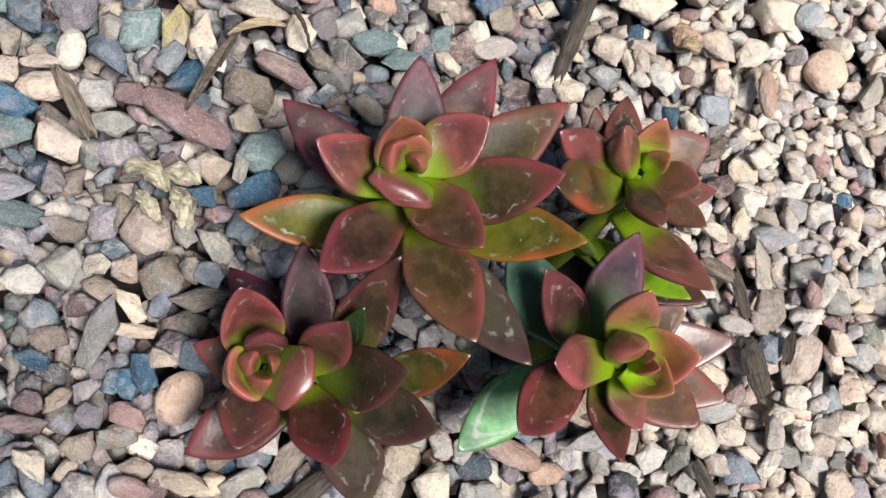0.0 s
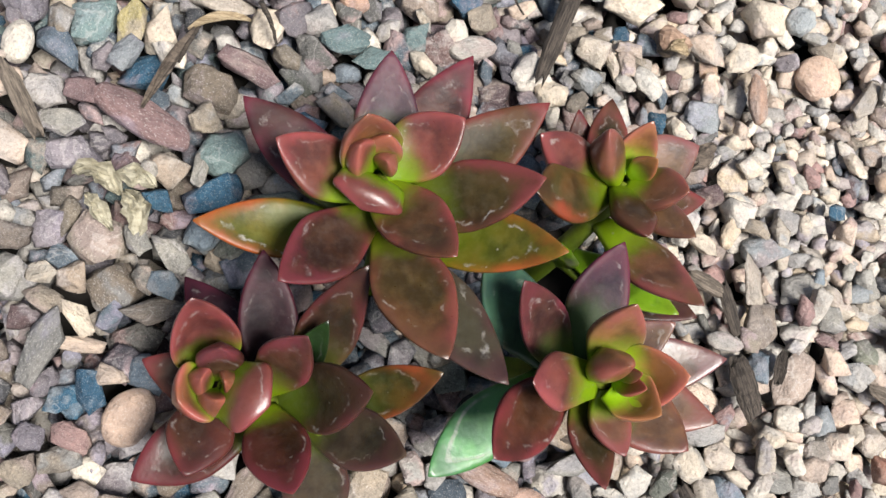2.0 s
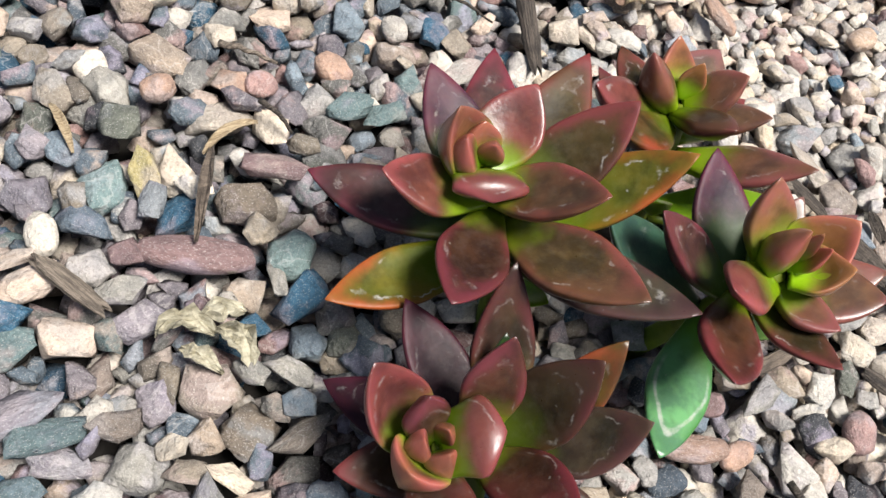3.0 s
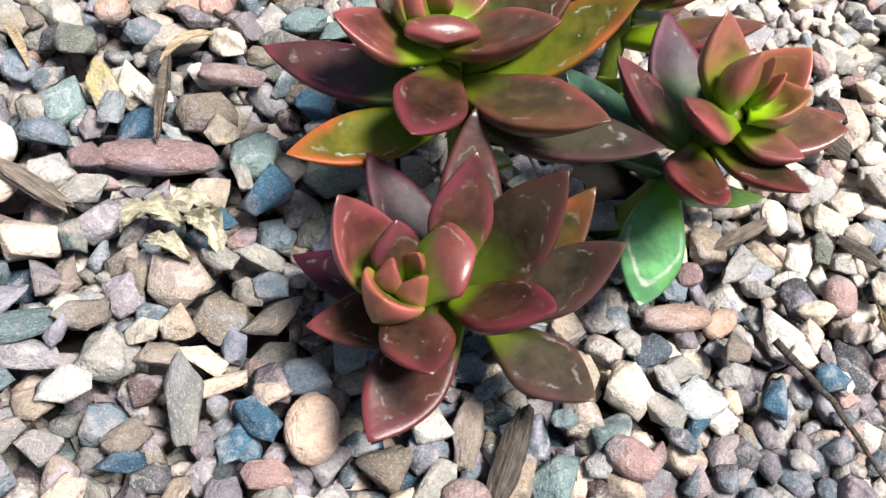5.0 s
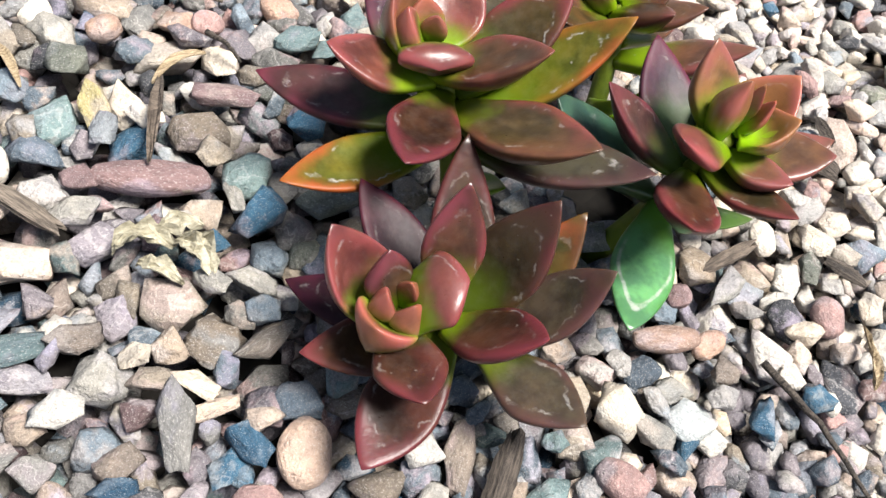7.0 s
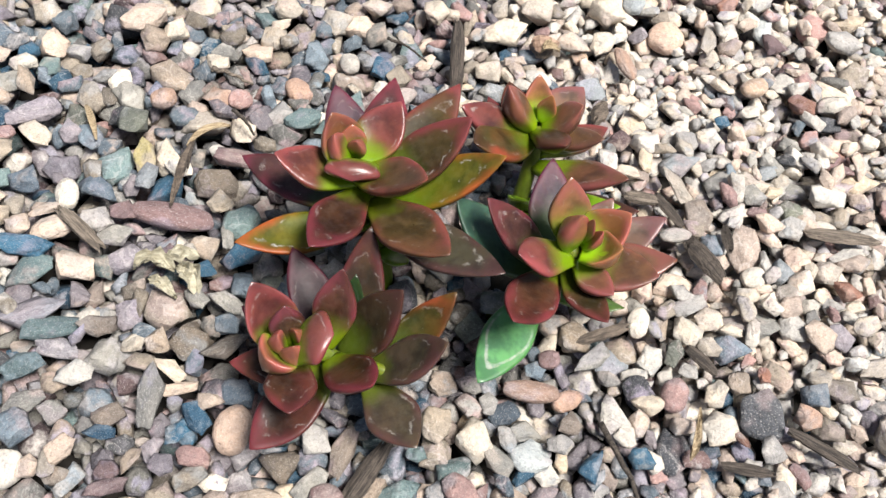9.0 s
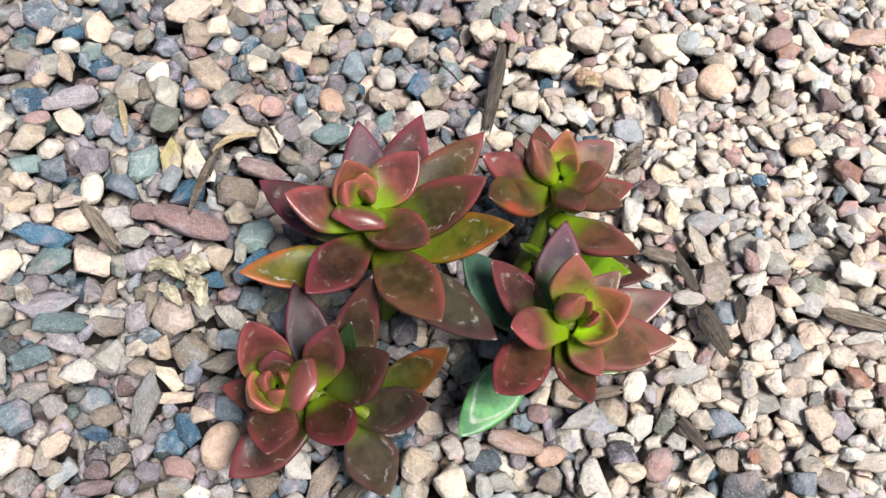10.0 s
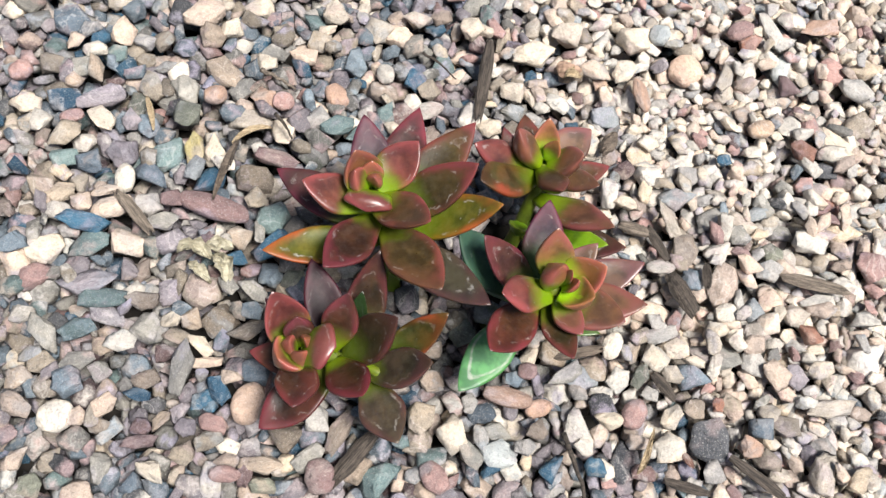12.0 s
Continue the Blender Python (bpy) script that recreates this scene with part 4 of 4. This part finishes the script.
pebble("pale", 0.214, -0.072, 0.014, 0.012, 34)
pebble("pale", 0.084, -0.084, 0.009, 0.008, -12)
pebble("pale", 0.071, -0.074, 0.012, 0.010, 34)
pebble("pale", 0.044, -0.102, 0.010, 0.009, -12)
pebble("pale", 0.105, -0.127, 0.012, 0.011, -13)
pebble("pale", 0.228, 0.109, 0.022, 0.010, -87)
pebble("pale", 0.266, 0.061, 0.020, 0.013, -32)
pebble("peach", 0.113, 0.092, 0.009, 0.008, 81)
pebble("peach", 0.198, 0.047, 0.015, 0.010, 1)
pebble("red", 0.180, -0.073, 0.012, 0.010, -21)
pebble("red", 0.117, -0.097, 0.007, 0.006, 78)
pebble("red", 0.221, -0.004, 0.017, 0.014, -32)
pebble("red", 0.213, 0.101, 0.017, 0.010, 7)
pebble("red", 0.217, 0.029, 0.015, 0.011, -48)
pebble("rose", -0.192, 0.145, 0.011, 0.010, 16)
pebble("rose", -0.064, 0.106, 0.011, 0.010, -32)
pebble("rose", -0.195, 0.034, 0.017, 0.012, 24)
pebble("rose", -0.122, -0.078, 0.014, 0.007, -18)
pebble("rose", -0.081, -0.088, 0.015, 0.013, 84)
pebble("rose", -0.124, -0.054, 0.013, 0.008, -27)
pebble("rose", -0.030, -0.100, 0.015, 0.011, -72)
pebble("rose", 0.073, -0.092, 0.015, 0.011, 43)
pebble("rose", 0.231, -0.044, 0.018, 0.017, -44)
pebble("rose", 0.211, 0.113, 0.018, 0.011, 9)
pebble("rose", 0.259, 0.078, 0.016, 0.016, 43)
pebble("rose", 0.228, 0.043, 0.014, 0.012, 42)
pebble("salmon", -0.035, 0.107, 0.014, 0.011, -74)
pebble("shell", -0.107, -0.048, 0.019, 0.014, 56)
pebble("salmon", 0.126, -0.121, 0.011, 0.010, -43)
pebble("salmon", 0.132, 0.078, 0.021, 0.008, 86)
pebble("shell", 0.168, 0.093, 0.019, 0.018, 34)
pebble("salmon", 0.259, 0.106, 0.025, 0.013, 2)
pebble("tan", -0.091, 0.130, 0.021, 0.013, -63)
pebble("tan", -0.148, 0.010, 0.015, 0.009, -16)
pebble("tan", -0.126, -0.003, 0.010, 0.010, -22)
pebble("sand", -0.030, -0.071, 0.015, 0.013, 47)
pebble("sand", 0.177, -0.148, 0.016, 0.010, 21)
pebble("sand", 0.122, 0.045, 0.015, 0.013, 81)
pebble("sand", 0.225, -0.021, 0.019, 0.015, -26)
pebble("sand", 0.278, 0.074, 0.021, 0.011, 11)
pebble("slate", -0.023, -0.013, 0.013, 0.012, -73)
pebble("slate", 0.228, 0.017, 0.016, 0.010, -20)
pebble("steel", -0.019, 0.127, 0.017, 0.012, 53)
pebble("steel", -0.166, 0.174, 0.019, 0.016, -62)
pebble("steel", -0.133, 0.102, 0.013, 0.010, 81)
pebble("steel", -0.202, 0.050, 0.012, 0.010, 7)
pebble("steel", -0.154, -0.020, 0.013, 0.012, -12)
pebble("steel", -0.184, -0.022, 0.014, 0.013, -57)
pebble("steel", -0.161, -0.074, 0.010, 0.010, -38)
pebble("steel", -0.102, -0.034, 0.013, 0.011, -22)
pebble("steel", -0.098, -0.005, 0.010, 0.009, -11)
pebble("steel", -0.086, 0.013, 0.012, 0.012, -32)
pebble("steel", 0.019, -0.063, 0.009, 0.008, -12)
pebble("steel", 0.136, -0.113, 0.014, 0.013, -54)
pebble("tan", -0.094, 0.151, 0.014, 0.013, 16)
pebble("tan", -0.155, 0.138, 0.016, 0.008, -83)
pebble("tan", -0.069, -0.070, 0.021, 0.009, 43)
pebble("tan", -0.151, -0.028, 0.012, 0.009, 10)
pebble("tan", -0.174, -0.044, 0.010, 0.007, -32)
pebble("tan", -0.016, -0.041, 0.009, 0.008, -11)
pebble("tan", -0.146, -0.049, 0.010, 0.007, 68)
pebble("tan", -0.207, -0.014, 0.012, 0.011, 34)
pebble("tan", -0.168, -0.008, 0.009, 0.009, -87)
pebble("tan", 0.023, -0.090, 0.011, 0.009, 16)
pebble("tan", 0.084, -0.060, 0.016, 0.007, 57)
pebble("tan", 0.106, -0.096, 0.011, 0.011, -32)
pebble("teal", -0.039, 0.086, 0.018, 0.010, 8)
pebble("teal", -0.145, 0.150, 0.012, 0.010, 16)
pebble("teal", -0.011, 0.092, 0.013, 0.011, 47)
pebble("teal", -0.038, 0.155, 0.011, 0.011, -8)
pebble("teal", -0.165, 0.015, 0.021, 0.009, -2)
pebble("teal", -0.178, 0.003, 0.016, 0.010, 5)
pebble("teal", -0.054, -0.096, 0.019, 0.014, -3)
pebble("teal", -0.042, -0.081, 0.008, 0.006, -12)
pebble("sky", 0.157, 0.115, 0.013, 0.012, -10)
pebble("sky", 0.111, 0.071, 0.017, 0.014, -20)
pebble("sky", 0.227, 0.085, 0.022, 0.011, 64)
pebble("white", -0.114, 0.133, 0.014, 0.012, 82)
pebble("white", -0.007, 0.114, 0.011, 0.009, 81)
pebble("white", -0.155, 0.152, 0.012, 0.008, 4)
pebble("white", -0.191, -0.036, 0.015, 0.014, -12)
pebble("white", 0.189, -0.039, 0.015, 0.008, -16)
pebble("tan", -0.106, -0.077, 0.019, 0.008, -17)
pebble("moss", -0.060, 0.022, 0.022, 0.013, -24)
pebble("grey", -0.075, 0.018, 0.014, 0.012, -2)
pebble("blue", -0.053, 0.052, 0.015, 0.012, 1)
pebble("teal", -0.035, 0.051, 0.014, 0.010, -42)
pebble("teal", -0.088, -0.034, 0.011, 0.009, 73)
pebble("tan", -0.035, 0.013, 0.013, 0.011, 66)
pebble("blue", -0.083, 0.026, 0.020, 0.011, 16)
pebble("greige", -0.042, 0.059, 0.013, 0.013, 5)
pebble("teal", -0.027, 0.082, 0.017, 0.010, 6)
pebble("grey", -0.088, 0.035, 0.013, 0.005, 79)
pebble("tan", -0.100, 0.043, 0.006, 0.004, 5)
pebble("pale", 0.034, 0.082, 0.016, 0.014, 6)
pebble("white", 0.011, 0.090, 0.018, 0.009, 6)
pebble("sky", 0.003, -0.096, 0.018, 0.013, -16)
pebble("slate", 0.108, -0.112, 0.021, 0.020, 42)
pebble("steel", 0.110, -0.081, 0.017, 0.015, -37)
pebble("grey", 0.128, -0.073, 0.030, 0.013, -5)
pebble("sky", 0.055, -0.069, 0.016, 0.013, -15)
pebble("cream", 0.086, -0.111, 0.016, 0.015, -16)
pebble("pale", 0.045, -0.092, 0.019, 0.014, 56)
pebble("slate", 0.064, -0.114, 0.020, 0.015, 45)
pebble("salmon", 0.014, -0.071, 0.023, 0.009, -26)
pebble("salmon", 0.028, -0.079, 0.013, 0.008, 3)
pebble("red", 0.093, -0.119, 0.010, 0.004, -66)
pebble("white", 0.072, -0.057, 0.015, 0.009, 47)
pebble("blue", 0.026, -0.107, 0.014, 0.008, 47)
pebble("blue", 0.046, -0.112, 0.010, 0.009, -16)
pebble("rose", 0.026, -0.061, 0.009, 0.008, -15)
pebble("cream", 0.092, -0.097, 0.014, 0.009, 36)
pebble("pale", 0.015, -0.096, 0.010, 0.008, -16)
pebble("cream", -0.017, -0.082, 0.019, 0.014, 74)
pebble("greige", -0.033, -0.082, 0.014, 0.013, -16)
pebble("white", -0.186, 0.116, 0.013, 0.012, 83)
pebble("greige", -0.174, 0.105, 0.016, 0.013, -7)
pebble("teal", -0.176, 0.092, 0.014, 0.010, -2)
pebble("blue", -0.172, 0.125, 0.015, 0.012, 5)
pebble("lilac", -0.155, 0.124, 0.024, 0.010, 3)
pebble("cream", -0.157, 0.112, 0.015, 0.013, -19)
pebble("moss", -0.138, 0.117, 0.015, 0.011, 85)
pebble("rose", -0.170, 0.115, 0.011, 0.007, 5)
pebble("lilac", -0.149, 0.091, 0.015, 0.015, -7)
pebble("steel", -0.163, 0.088, 0.014, 0.012, -30)
pebble("moss", -0.114, 0.106, 0.016, 0.014, 57)
pebble("teal", -0.126, 0.087, 0.020, 0.014, 67)
pebble("yellow", -0.113, 0.085, 0.018, 0.009, 77)
pebble("cream", -0.103, 0.085, 0.017, 0.012, 75)
pebble("blue", -0.107, 0.070, 0.017, 0.013, 66)
pebble("sky", -0.114, 0.074, 0.013, 0.008, 66)
pebble("white", -0.148, 0.075, 0.014, 0.009, 77)
pebble("steel", -0.136, 0.074, 0.018, 0.011, -68)
pebble("white", -0.139, 0.058, 0.013, 0.011, 3)
pebble("blush", -0.156, 0.061, 0.020, 0.010, 1)
pebble("blush", -0.170, 0.067, 0.010, 0.010, 82)
pebble("white", -0.181, 0.065, 0.016, 0.010, -25)
pebble("blue", -0.170, 0.056, 0.024, 0.010, -21)
pebble("rose", -0.108, 0.052, 0.034, 0.012, -32)
pebble("brown", -0.086, 0.066, 0.020, 0.015, -24)
pebble("mauve", -0.073, 0.073, 0.022, 0.009, -24)
pebble("teal", -0.080, 0.042, 0.018, 0.015, 45)
pebble("grey", -0.133, 0.048, 0.016, 0.009, -8)
pebble("lilac", -0.130, 0.039, 0.023, 0.012, -14)
pebble("mauve", -0.113, 0.034, 0.012, 0.011, -8)
pebble("tan", -0.099, 0.035, 0.014, 0.013, -8)
pebble("teal", -0.169, 0.045, 0.019, 0.013, -8)
pebble("blush", -0.152, 0.042, 0.017, 0.012, -30)
pebble("cream", -0.189, 0.046, 0.017, 0.013, 15)
pebble("sand", -0.188, 0.078, 0.016, 0.012, 79)
pebble("cream", -0.083, 0.098, 0.020, 0.016, 26)
pebble("salmon", -0.074, 0.111, 0.013, 0.012, -7)
pebble("salmon", -0.098, 0.114, 0.011, 0.010, -7)
pebble("moss", -0.054, 0.073, 0.015, 0.015, 3)
pebble("pale", -0.047, 0.095, 0.014, 0.012, -7)
pebble("cream", -0.067, 0.090, 0.018, 0.012, 73)
pebble("greige", -0.179, 0.074, 0.014, 0.009, 15)
pebble("blush", -0.158, 0.070, 0.015, 0.005, -2)
pebble("sky", 0.135, 0.015, 0.020, 0.014, -8)
pebble("grey", 0.151, -0.000, 0.016, 0.015, 72)
pebble("cream", 0.166, -0.006, 0.016, 0.009, -35)
pebble("sky", 0.178, -0.001, 0.014, 0.008, -3)
pebble("brown", 0.167, -0.017, 0.011, 0.011, -9)
pebble("tan", 0.128, -0.015, 0.019, 0.013, 68)
pebble("blush", 0.145, -0.037, 0.024, 0.016, 48)
pebble("steel", 0.126, -0.031, 0.012, 0.010, 63)
pebble("blush", 0.102, -0.044, 0.023, 0.012, -17)
pebble("white", 0.111, -0.022, 0.015, 0.007, -14)
pebble("pale", 0.148, -0.017, 0.017, 0.012, 53)
pebble("grey", 0.160, -0.012, 0.012, 0.011, -9)
pebble("pale", 0.201, -0.023, 0.020, 0.013, -14)
pebble("moss", 0.176, -0.026, 0.012, 0.011, -9)
pebble("pale", 0.170, -0.035, 0.014, 0.012, -9)
pebble("sky", 0.156, -0.053, 0.013, 0.012, -9)
pebble("blush", 0.168, -0.051, 0.017, 0.012, -9)
pebble("blush", 0.159, -0.030, 0.014, 0.010, -52)
pebble("white", 0.141, -0.052, 0.012, 0.010, -9)
pebble("pale", 0.122, 0.029, 0.014, 0.012, -8)
pebble("pale", 0.147, 0.027, 0.013, 0.011, -8)
pebble("pale", 0.096, 0.024, 0.017, 0.009, 65)
pebble("cream", 0.102, 0.016, 0.013, 0.009, 2)
pebble("blush", 0.112, 0.017, 0.010, 0.010, -8)
scatter(14000, 0.0040, 0.0105, 0.0170)
scatter(12000, 0.0030, 0.0095, 0.0130)
scatter(6000, -0.0030, 0.0080, 0.0100)

made = {}
for i, (colour, x, y, z, long, wide, tall, turn) in enumerate(pebbles):
    shapes = ROUNDED if colour in ("white", "salmon", "rose", "peach", "yellow") and i % 3 or colour == "shell" else ANGULAR
    key = (i * 7) % len(shapes), colour, shapes is ROUNDED
    if key not in made:
        verts, faces = shapes[key[0]]
        mesh = bpy.data.meshes.new("pebble")
        mesh.from_pydata(verts.tolist(), [], faces.tolist())
        mesh.polygons.foreach_set("use_smooth", [True] * len(mesh.polygons))
        mesh.materials.append(PEBBLE[colour])
        made[key] = mesh
    piece = new("pebble", made[key])
    piece.parent = ground
    piece.matrix_basis = stone_matrix(x, y, z, long, wide, tall, radians(turn), (5 * math.sin(i * 2.1), 6 * math.cos(i * 1.7)))


def heap(name, stones, material):
    """All the other stones of one sort, joined."""
    verts, faces, base = [], [], 0
    for i, (x, y, z, long, wide, tall, turn, roll) in enumerate(stones):
        near = -0.24 < x < 0.33 and -0.19 < y < 0.24 and z + tall / 2 > -0.004
        v, f = COARSE[i % len(COARSE)] if near else FAR[i % len(FAR)]
        m = np.array(stone_matrix(x, y, z, long * 1.09, wide * 1.09, tall * 1.06, turn, roll))
        verts.append(v @ m[:3, :3].T + m[:3, 3])
        faces.append(f + base)
        base += len(v)
    verts, faces = np.concatenate(verts), np.concatenate(faces)
    mesh = bpy.data.meshes.new(name)
    mesh.vertices.add(len(verts))
    mesh.vertices.foreach_set("co", verts.ravel())
    mesh.loops.add(faces.size)
    mesh.loops.foreach_set("vertex_index", faces.ravel())
    mesh.polygons.add(len(faces))
    mesh.polygons.foreach_set("loop_start", np.arange(0, faces.size, 3))
    mesh.polygons.foreach_set("use_smooth", np.ones(len(faces), bool))
    mesh.update(calc_edges=True)
    mesh.materials.append(material)
    ob = new(name, mesh)
    ob.parent = ground
    return tagged(ob, kind="stuff")


heap("mixed_gravel", loose["mixed"], MIXED)
heap("pale_gravel", loose["pale"], PALE)
